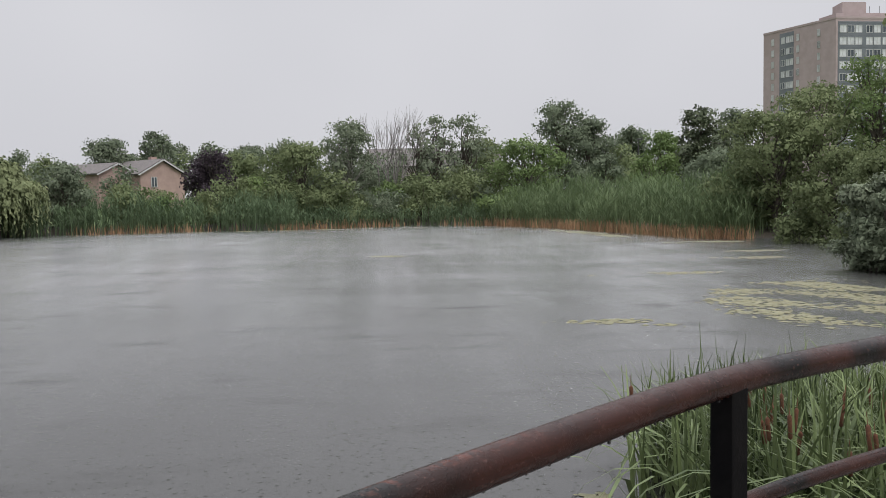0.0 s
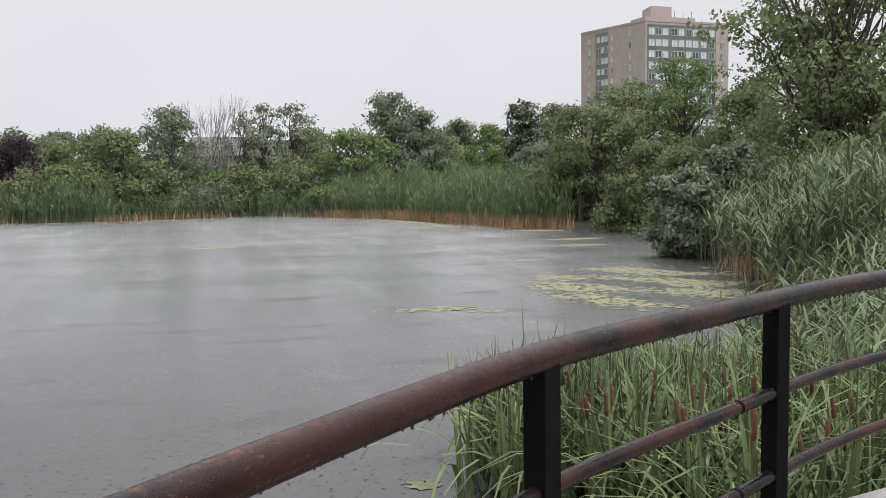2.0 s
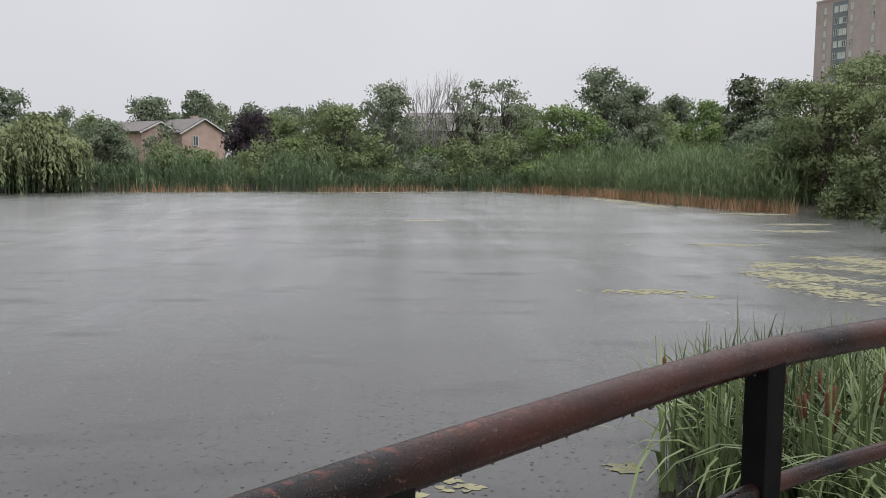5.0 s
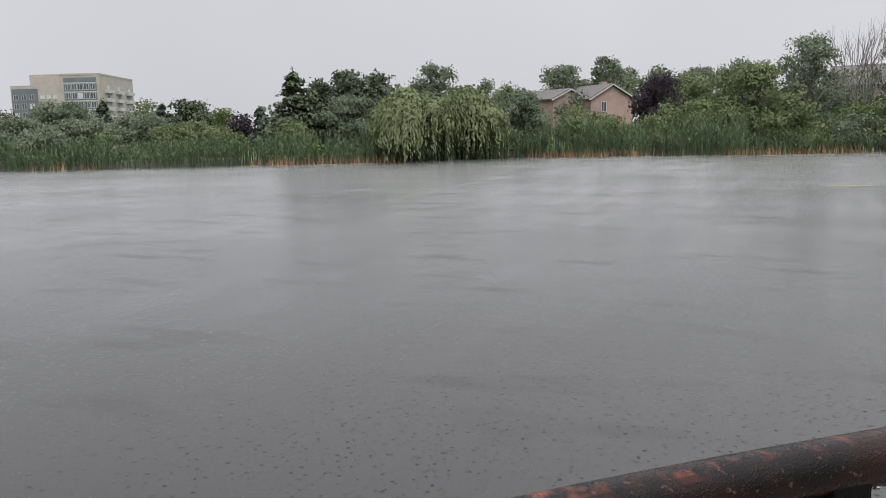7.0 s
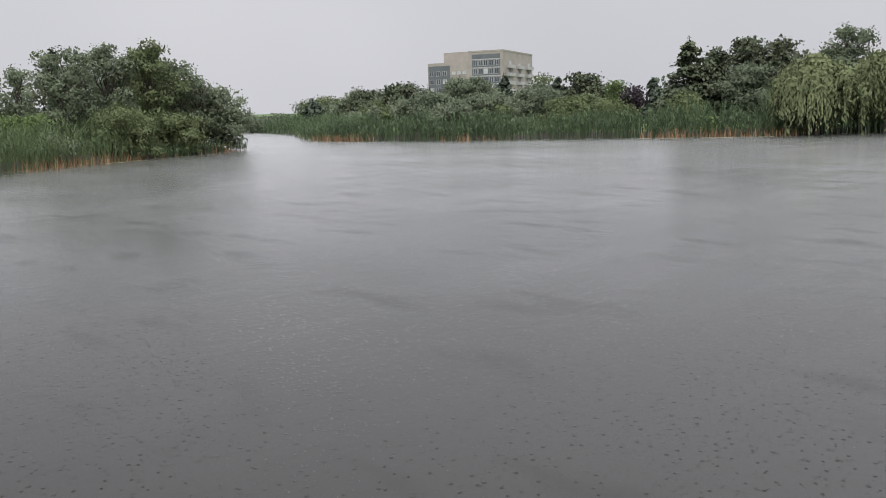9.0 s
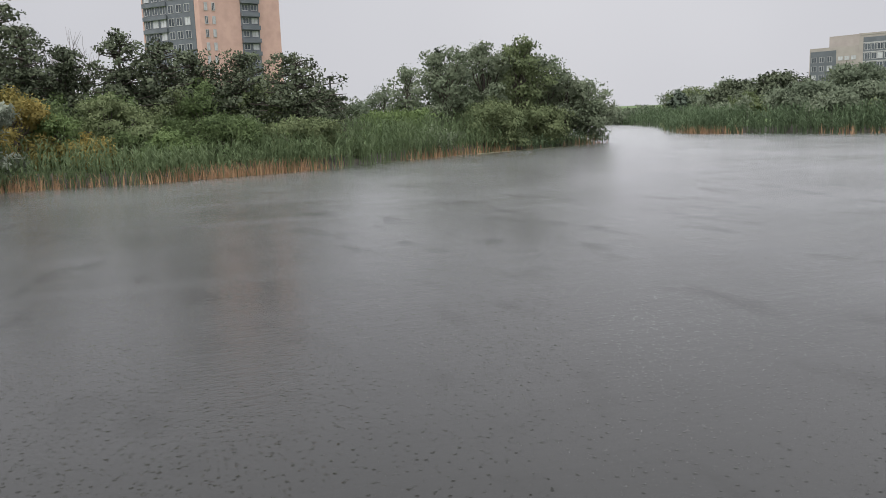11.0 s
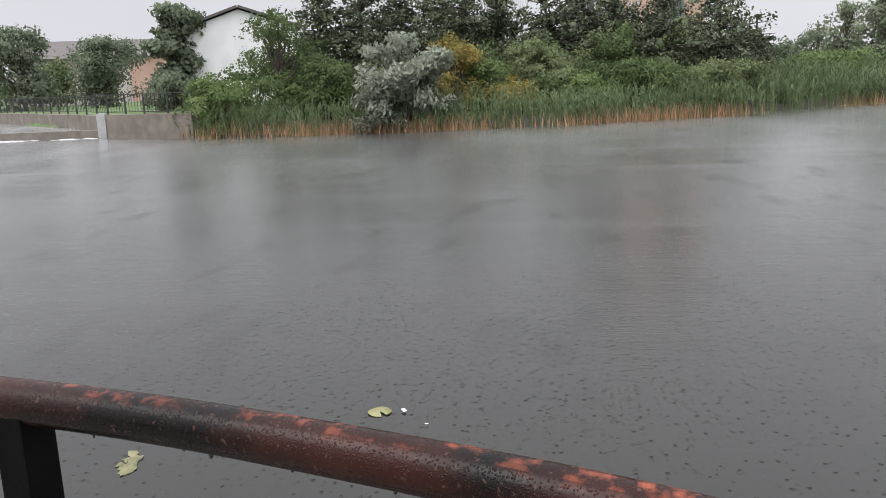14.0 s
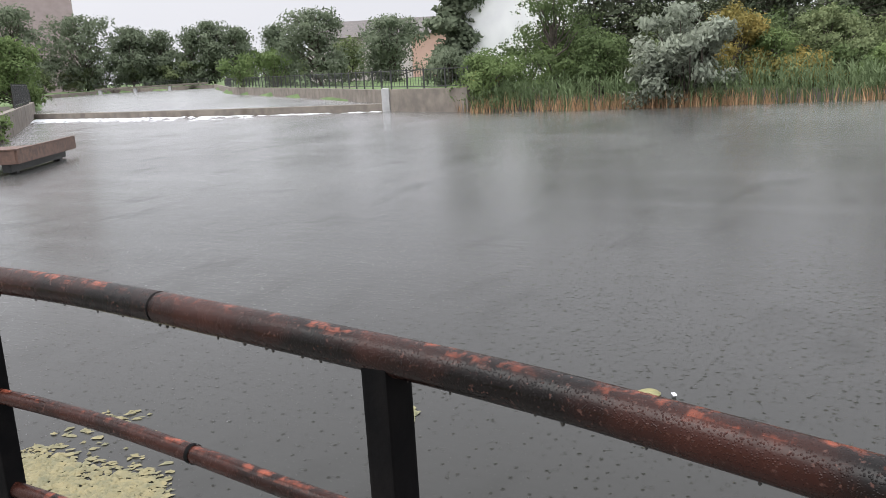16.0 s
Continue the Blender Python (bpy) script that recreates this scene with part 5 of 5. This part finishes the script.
def tower_far():
    o = (-185.5, -235.9, 1.0)
    rng = np.random.default_rng(24)
    t = thing("apartment_tower", o, "hazy pinkish tower block beyond the trees", "apartment building")
    a, b = (-196.0, -233.0), (-180.0, -247.0)
    n = Vector((b[1] - a[1], a[0] - b[0])).normalized() * -16
    foot = [a, b, (b[0] - n.x * -1, b[1] - n.y * -1), (a[0] - n.x * -1, a[1] - n.y * -1)]
    block("wall", t, o, foot, 1.0, 52.0, BRICK)
    windows(t, o, b, a, (0.15, 0.3, 0.5, 0.7, 0.85), 8, 20.0, 2.8, 1.6, 1.6, rng, 0.5)


def house(x, y, wid, ln, eave, ridge, yaw, wall_mat, label, openings=(), chimney=False, z0=None):
    """Gabled house: wall body with gables, two roof slabs with an overhang, windows on its front gable (-y side)."""
    z0 = ground_at(x, y) - 0.2 if z0 is None else z0
    t = thing("house", (x, y, z0), label, "house", "houses behind the trees")
    t.rotation_euler = (0, 0, radians(yaw))
    e, r = eave - z0, ridge - z0
    bm = bmesh.new()
    prof = [(-wid / 2, 0), (wid / 2, 0), (wid / 2, e), (0, r), (-wid / 2, e)]
    f = bm.faces.new([bm.verts.new((px, -ln / 2, pz)) for px, pz in prof])
    ext = bmesh.ops.extrude_face_region(bm, geom=[f])
    bmesh.ops.translate(bm, verts=[v for v in ext["geom"] if isinstance(v, bmesh.types.BMVert)], vec=(0, ln, 0))
    bmesh.ops.recalc_face_normals(bm, faces=bm.faces)
    part("wall", bm, wall_mat, t)
    slope = math.atan2(r - e, wid / 2)
    side = math.hypot(wid / 2, r - e) + 0.45
    for s in (-1, 1):
        bm = box_bm(side, ln + 0.7, 0.18, (0, 0, 0))
        bmesh.ops.transform(bm, matrix=Matrix.Translation((s * (side / 2) * math.cos(slope), 0, r + 0.12 - side / 2 * math.sin(slope))) @ Matrix.Rotation(s * slope, 4, "Y"), verts=bm.verts)
        roof = part("roof", bm, ROOF, t)
        bm = box_bm(side, 0.05, 0.16, (0, 0, 0))
        bmesh.ops.transform(bm, matrix=Matrix.Translation((s * (side / 2) * math.cos(slope), -ln / 2 - 0.385, r + 0.03 - side / 2 * math.sin(slope))) @ Matrix.Rotation(s * slope, 4, "Y"), verts=bm.verts)
        part("fascia", bm, DARK_METAL if wall_mat is WHITE_WALL else FRAME_PALE, roof)
    for wx, wz, ww, wh in openings:
        o = put("window", frame_mesh(ww, wh, 0.08, 0.14), t)
        o.location = (wx, -ln / 2 - 0.05, wz - z0)
        g = put("pane", pane_mesh(ww - 0.08, wh - 0.08, GLASS), o)
        g.location = (0, 0.02, 0.04)
    if chimney:
        part("chimney", box_bm(0.8, 0.8, 1.6, (wid * 0.2, 0, r - 0.9), 0, 0.03), BRICK_HOUSE, t)


tower_brown()
tower_pink()
block_beige()
tower_far()
house(-33.6, 113.5, 5.2, 9, 6.3, 7.5, 50, BRICK_HOUSE, "pink-brown brick house with grey shingle roof", [(0.6, 3.9, 0.9, 1.2)])
house(-27.6, 113.8, 6.0, 9, 6.2, 7.9, 42, BRICK_HOUSE, "brick house with gable end and grey roof", [(-1.2, 4.6, 0.8, 1.3)], True)
house(6.5, 128.0, 9.0, 10, 7.2, 9.8, 80, BEIGE, "pale house half hidden behind a dead tree", [(0, 5.0, 1.6, 1.2)])
house(16.8, 131.0, 8.0, 10, 7.4, 9.6, 70, FRAME_PALE, "pale house behind sparse birches", [(0, 5.0, 1.6, 1.2)])
house(-67.5, -28.2, 8.4, 12, 6.9, 8.35, -67, WHITE_WALL, "white gabled house with a small window", [(-0.9, 6.0, 0.85, 1.0), (2.2, 3.0, 0.9, 1.0)], z0=1.0)


def low_rise():
    rng = np.random.default_rng(25)
    a, b = (-104.0, -76.0), (-116.0, -53.0)
    o = (-110.0, -64.0, 1.0)
    t = thing("low_rise_building", o, "long two-storey building with grey hipped roof", "building")
    d = (Vector(b) - Vector(a)).normalized()
    n = Vector((-d.y, d.x)) * 12
    block("wall", t, o, [a, b, (b[0] + n.x, b[1] + n.y), (a[0] + n.x, a[1] + n.y)], 1.0, 7.4, GREY_PLASTER)
    strip("brick_panel", t, o, b, a, 0.15, 0.42, 1.0, 7.3, BRICK_PINK, -0.05 + 0.15)
    bm = bmesh.new()
    m0 = [(a[0] - d.x - n.x * 0.06, a[1] - d.y - n.y * 0.06), (b[0] + d.x - n.x * 0.06, b[1] + d.y - n.y * 0.06), (b[0] + d.x + n.x * 1.06, b[1] + d.y + n.y * 1.06), (a[0] - d.x + n.x * 1.06, a[1] - d.y + n.y * 1.06)]
    v = [bm.verts.new((x - o[0], y - o[1], 6.4)) for x, y in m0]
    k = [bm.verts.new((a[0] + n.x / 2 + d.x * 2 - o[0], a[1] + n.y / 2 + d.y * 2 - o[1], 9.0)), bm.verts.new((b[0] + n.x / 2 - d.x * 2 - o[0], b[1] + n.y / 2 - d.y * 2 - o[1], 9.0))]
    for f in ([v[0], v[1], k[1], k[0]], [v[1], v[2], k[1]], [v[2], v[3], k[0], k[1]], [v[3], v[0], k[0]], v[::-1]):
        bm.faces.new(f)
    bmesh.ops.recalc_face_normals(bm, faces=bm.faces)
    part("roof", bm, ROOF, t)
    windows(t, o, b, a, (0.08, 0.2, 0.34, 0.5, 0.64, 0.78, 0.92), 2, 2.2, 2.8, 1.4, 1.4, rng, 0.5)


low_rise()


# ---- weir, walls, fence, dock, lamps ----
def wall_run(name, line, z0, z1, thick, material, label, category="wall"):
    """A wall along a polyline, one mitred mesh."""
    line = [Vector(p) for p in line]
    left, right = [], []
    for i, p in enumerate(line):
        d = ((line[min(i + 1, len(line) - 1)] - p).normalized() + (p - line[max(i - 1, 0)]).normalized()).normalized()
        n = Vector((-d.y, d.x)) * thick / 2
        left.append(p + n)
        right.append(p - n)
    bm = bmesh.new()
    f = bm.faces.new([bm.verts.new((p.x, p.y, z0)) for p in left + right[::-1]])
    ext = bmesh.ops.extrude_face_region(bm, geom=[f])
    bmesh.ops.translate(bm, verts=[v for v in ext["geom"] if isinstance(v, bmesh.types.BMVert)], vec=(0, 0, z1 - z0))
    bmesh.ops.recalc_face_normals(bm, faces=bm.faces)
    return tagged(part(name, bm, material, None), label, category, kind="structure")


WEIR = [(-49.7, -30.4), (-49.6, -37.0), (-50.0, -44.0), (-51.4, -56.0), (-54.2, -72.0)]
wall_run("weir", WEIR, -0.8, 0.50, 0.9, CONCRETE, "low concrete weir with water running over it", "weir")
wall_run("retaining_wall", [(-49.4, -29.6), (-47.8, -26.5), (-46.2, -22.4)], -0.8, 1.42, 0.5, CONCRETE, "stained concrete retaining wall beside the weir")
wall_run("retaining_wall_upper", [(-50.0, -30.2), (-62.0, -43.5), (-98.0, -86.0), (-160.0, -145.0)], -0.5, 1.36, 0.5, CONCRETE, "long concrete bank wall of the upper pond")
wall_run("retaining_wall_side", [(-125.0, -163.0), (-54.4, -72.3), (-40.0, -55.0), (-30.0, -43.0)], -0.8, 1.5, 0.5, CONCRETE, "grey concrete side wall at the weir")
wall_run("retaining_wall_end", [(-160.0, -145.0), (-165.0, -185.0), (-125.0, -163.0)], -0.5, 1.3, 0.5, CONCRETE, "concrete wall at the upper pond's end")
pillar = part("weir_pillar", box_bm(0.55, 0.5, 1.6, (-49.35, -30.15, -0.1), 25, 0.03), FRAME_PALE, None)
tagged(pillar, "pale concrete end pillar of the weir", "pillar", kind="structure")


def foam():
    """Broken white water at the weir's foot."""
    rng = np.random.default_rng(31)
    line = np.array(WEIR)
    p, d = along(line[::-1], 4200, rng, -4.2)
    south = np.clip((-p[:, 1] - 34) / 36, 0, 1)
    broken = np.sin(p[:, 1] * 1.9) + np.sin(p[:, 1] * 0.83 + 1.0) + rng.normal(0, 0.6, len(p)) > -0.1
    keep = ((np.abs(d) < 0.05 + 0.1 * rng.uniform(0, 1, len(p))) & broken) | ((rng.uniform(0, 1, len(p)) < south ** 1.5 * 0.8) & (rng.uniform(0, 1, len(p)) > np.abs(d) * 0.8))
    p = p[keep] + np.array([0.55, 0.0])
    n = len(p)
    ang = np.linspace(0, 2 * np.pi, 8, endpoint=False)
    r = rng.uniform(0.07, 0.30, n)
    shape = rng.uniform(0.6, 1.25, (n, 8))
    vx = p[:, 0, None] + np.cos(ang) * r[:, None] * shape * 0.7
    vy = p[:, 1, None] + np.sin(ang) * r[:, None] * shape * 1.6
    rim = np.stack([vx, vy, np.full_like(vx, 0.01)], -1)
    mid = np.stack([p[:, 0], p[:, 1], rng.uniform(0.02, 0.07, n)], -1)
    verts = np.concatenate([rim, mid[:, None]], 1).reshape(-1, 3)
    k = np.arange(n)[:, None] * 9
    j = np.arange(8)[None]
    tris = np.stack([k + j, k + (j + 1) % 8, np.broadcast_to(k + 8, (n, 8))], -1).reshape(-1, 3)
    tagged(put("foam", mesh_of("foam", verts, tris, FOAM, smooth=True)), "white broken foam at the foot of the weir", "foam", kind="stuff")


foam()


def fence(line, z, h, gap, label, pick=0.22, rails=(0.12, 0.95)):
    """Dark metal picket fence: posts, two rails and a pickets mesh a panel."""
    o = (*line[0], z)
    t = thing("fence", o, label, "fence")
    bars = bmesh.new()
    for a, b in zip(line, line[1:]):
        a, b = Vector(a), Vector(b)
        n = max(1, round((b - a).length / gap))
        turn, _ = wall_frame(a, b)
        for i in range(n):
            p, q = a.lerp(b, i / n), a.lerp(b, (i + 1) / n)
            part("post", box_bm(0.08, 0.08, h + 0.06, (p.x - o[0], p.y - o[1], 0)), DARK_METAL, t)
            m, ln = (p + q) / 2, (q - p).length
            for f in rails:
                part("rail", box_bm(ln, 0.045, 0.05, (m.x - o[0], m.y - o[1], f * h), turn), DARK_METAL, t)
            for s in np.arange(pick, ln, pick):
                c = p + (q - p).normalized() * float(s)
                box_bm(0.022, 0.022, h * 0.84, (c.x - o[0], c.y - o[1], h * 0.12), turn, 0, bars)
    tagged(part("pickets", bars, DARK_METAL, t), kind="stuff")


fence([(-46.4, -22.6), (-47.9, -26.4), (-50.1, -30.1), (-62.0, -43.4), (-98.0, -85.8), (-120.0, -106.5)], 1.38, 1.25, 2.2, "dark metal fence along the bank wall", 0.34)
fence([(-41.0, -56.2), (-54.3, -72.2)], 1.5, 1.7, 2.4, "tall black fence on the side wall", 0.10)
fence([(-58.0, -77.0), (-100.0, -131.0)], 1.5, 1.2, 3.0, "dark metal fence along the lawn", 0.3)


def footbridge():
    o = (-154.4, -159.7, 0.5)
    t = thing("footbridge", o, "low concrete footbridge with railing at the inlet", "bridge")
    t.rotation_euler = (0, 0, radians(130))
    part("span", box_bm(26, 2.2, 0.4, (0, 0, 1.0), 0, 0.03), CONCRETE, t)
    for x in np.linspace(-12, 12, 4):
        part("pier", box_bm(0.7, 1.8, 1.6, (x, 0, -0.6), 0, 0.03), FRAME_PALE, t)
    for s in (-1, 1):
        for zz in (1.9, 2.3):
            part("rail", box_bm(26, 0.06, 0.06, (0, s, zz)), DARK_METAL, t)
        for x in np.linspace(-13, 13, 12):
            part("post", box_bm(0.07, 0.07, 0.95, (x, s, 1.4)), DARK_METAL, t)


footbridge()


def dock():
    """Brown timber platform on beams over the water, with a raised rim."""
    o = (-19.1, -29.7, 0.0)
    t = thing("dock", o, "wet reddish-brown timber dock over the water", "dock")
    t.rotation_euler = (0, 0, radians(-57))
    for i in range(26):
        part("plank", box_bm(0.185, 6.0, 0.045, (-2.5 + i * 0.2, -1.2, 0.56), 0, 0.006), DOCK_WOOD, t)
    for sx, sy, x, y in ((5.3, 0.12, 0, 1.84), (0.12, 6.1, -2.66, -1.2), (0.12, 6.1, 2.66, -1.2)):
        part("fascia", box_bm(sx, sy, 0.46, (x, y, 0.36), 0, 0.012), DOCK_WOOD, t)
        part("rim", box_bm(sx + 0.1 * (sx > 1), sy + 0.06, 0.05, (x, y, 0.825), 0, 0.01), DOCK_WOOD, t)
    for x in (-2.2, 2.2):
        part("beam", box_bm(0.3, 5.6, 0.30, (x, -1.2, 0.06), 0, 0.02), DARK_METAL, t)
    for x in (-2.2, 2.2):
        for y in (-3.4, 1.0):
            part("pile", box_bm(0.26, 0.26, 1.2, (x, y, -1.1), 0, 0.02), DARK_METAL, t)


dock()


def street_lamp(x, y, top):
    z0 = ground_at(x, y) - 0.1
    t = thing("street_lamp", (x, y, z0), "dark street lamp with flat square head", "street lamp", "street lamps")
    put("pole", mesh_of("pole", *tube_arrays(np.linspace((0, 0, 0), (0, 0, top - z0), 4), (0.11, 0.1, 0.08, 0.07), 8), DARK_METAL, smooth=True), t)
    part("head", box_bm(0.95, 0.45, 0.16, (0.3, 0, top - z0), 0, 0.03), DARK_METAL, t)


street_lamp(39.0, 117.5, 10.3)
street_lamp(-70.5, 12.3, 6.2)


# ---- things on the water ----
def algae_mat(name, cx, cy, rx, ry, n, size, turn, label, cover=0.55, material=None):
    """A floating mat of ragged scum flakes in drifts."""
    rng = tree_rng()
    p = rng.uniform(-1, 1, (n, 2))
    r2 = (p ** 2).sum(1)
    drift = np.sin(p[:, 1] * ry * 2.6 + 1.3 * np.sin(p[:, 0] * rx * 0.9)) + 0.8 * np.sin(p[:, 0] * rx * 1.7 + p[:, 1] * ry * 0.8)
    p = p[(r2 < rng.uniform(0.45, 1.0, n)) & (drift + rng.normal(0, 0.55, n) > 1.1 - 2.2 * cover)]
    n = len(p)
    a = radians(turn)
    q = np.stack([cx + p[:, 0] * rx * np.cos(a) - p[:, 1] * ry * np.sin(a), cy + p[:, 0] * rx * np.sin(a) + p[:, 1] * ry * np.cos(a)], 1)
    ang = np.linspace(0, 2 * np.pi, 9, endpoint=False)
    r = size * rng.uniform(0.3, 1.5, n)[:, None] * rng.uniform(0.35, 1.4, (n, 9))
    ex, ey = np.cos(ang) * r * 1.45, np.sin(ang) * r * 0.85
    yaw = (a + rng.normal(0, 0.4, n))[:, None]
    rim = np.stack([q[:, 0, None] + ex * np.cos(yaw) - ey * np.sin(yaw), q[:, 1, None] + ex * np.sin(yaw) + ey * np.cos(yaw), np.broadcast_to(rng.uniform(0.003, 0.009, n)[:, None], (n, 9))], -1)
    mid = np.stack([q[:, 0], q[:, 1], rng.uniform(0.006, 0.03, n)], -1)
    verts = np.concatenate([rim, mid[:, None]], 1).reshape(-1, 3)
    k, j = np.arange(n)[:, None] * 10, np.arange(9)[None]
    tris = np.stack([k + j, k + (j + 1) % 9, np.broadcast_to(k + 9, (n, 9))], -1).reshape(-1, 3)
    ob = put(name, mesh_of(name, verts, tris, material or ALGAE, smooth=True))
    return tagged(ob, label, "algae", "algae mats", "stuff")


algae_mat("algae_mat", 12.2, 21.0, 3.4, 5.4, 9000, 0.065, -32, "yellow-green algae mat along the near reeds", 0.42)
algae_mat("algae_mat", 5.0, 18.2, 1.5, 0.45, 380, 0.06, 3, "small drift of yellow algae", 0.5)
algae_mat("algae_mat", 6.3, 17.4, 0.6, 0.3, 90, 0.05, 0, "small drift of yellow algae", 0.4)
algae_mat("algae_mat", 10.2, 28.8, 2.5, 0.5, 330, 0.09, 0, "thin strip of yellow algae", 0.45)
algae_mat("algae_mat", 15.8, 34.6, 2.6, 0.7, 380, 0.11, 0, "thin strip of yellow algae", 0.5)
algae_mat("algae_mat", 18.0, 38.5, 2.2, 0.6, 300, 0.16, 10, "thin strip of yellow algae", 0.5)
algae_mat("algae_mat", 0.9, 40.8, 1.3, 0.4, 140, 0.16, 0, "thin strip of yellow algae", 0.5)
algae_mat("algae_mat", 19.2, 46.5, 2.6, 0.8, 420, 0.18, 0, "pale scum along the reeds", 0.6)
algae_mat("algae_mat", 16.2, 61.0, 1.0, 9.0, 700, 0.20, 6, "pale scum along the reeds", 0.6)
algae_mat("algae_mat", -4.0, 78.3, 12.0, 0.5, 600, 0.20, 3, "pale scum along the far bank", 0.5)
algae_mat("algae_mat", -40.0, 63.5, 8.0, 0.4, 250, 0.22, 28, "pale scum along the far bank", 0.4)
algae_mat("algae_mat", -59.0, 21.0, 0.5, 14.0, 700, 0.18, 28, "pale scum along the spit", 0.6)
algae_mat("algae_mat", -3.92, -5.35, 0.75, 1.25, 9500, 0.026, -50, "thick yellow algae clumps near the deck", 0.6, ALGAE_PALE)
algae_mat("algae_mat", -5.68, -3.57, 0.20, 0.08, 60, 0.035, 20, "small clot of yellow algae", 0.8)
algae_mat("algae_mat", 0.3, 7.2, 0.45, 0.25, 90, 0.05, 0, "small clot of pale algae", 0.5)
algae_mat("algae_mat", 2.05, 7.6, 0.22, 0.12, 50, 0.05, 0, "small clot of pale algae", 0.6)


def lily_pad(x, y, r):
    bm = bmesh.new()
    mid = bm.verts.new((0, 0, 0.012))
    rim = [bm.verts.new((r * math.cos(radians(a)) * (1 + 0.03 * math.sin(a)), r * math.sin(radians(a)), 0.006 + 0.004 * math.sin(radians(3 * a)))) for a in range(12, 349, 12)]
    for a, b in zip(rim, rim[1:]):
        bm.faces.new((mid, a, b))
    ext = bmesh.ops.extrude_face_region(bm, geom=bm.faces[:])
    bmesh.ops.translate(bm, verts=[v for v in ext["geom"] if isinstance(v, bmesh.types.BMVert)], vec=(0, 0, 0.004))
    ob = part("lily_pad", bm, PAD, None, smooth=True)
    ob.location = (x, y, 0)
    ob.rotation_euler = (0, 0, 0.6)
    return tagged(ob, "yellow-green round lily pad floating alone", "lily pad")


lily_pad(-6.80, -1.86, 0.105)


def litter(x, y, s, turn):
    rng = np.random.default_rng(int(abs(x) * 1000))
    bm = bmesh.new()
    bmesh.ops.create_grid(bm, x_segments=4, y_segments=3, size=s)
    for v in bm.verts:
        v.co.z = 0.012 + rng.uniform(0, 0.35) * s
        v.co.y *= 0.5
    bmesh.ops.solidify(bm, geom=bm.faces[:], thickness=0.002)
    ob = part("litter", bm, LITTER, None)
    ob.location, ob.rotation_euler = (x, y, 0.005), (0, 0, turn)
    return tagged(ob, "crumpled scrap of white plastic on the water", "litter", "litter")


litter(-6.82, -1.65, 0.034, 0.5)
litter(-6.55, -1.40, 0.014, 1.5)
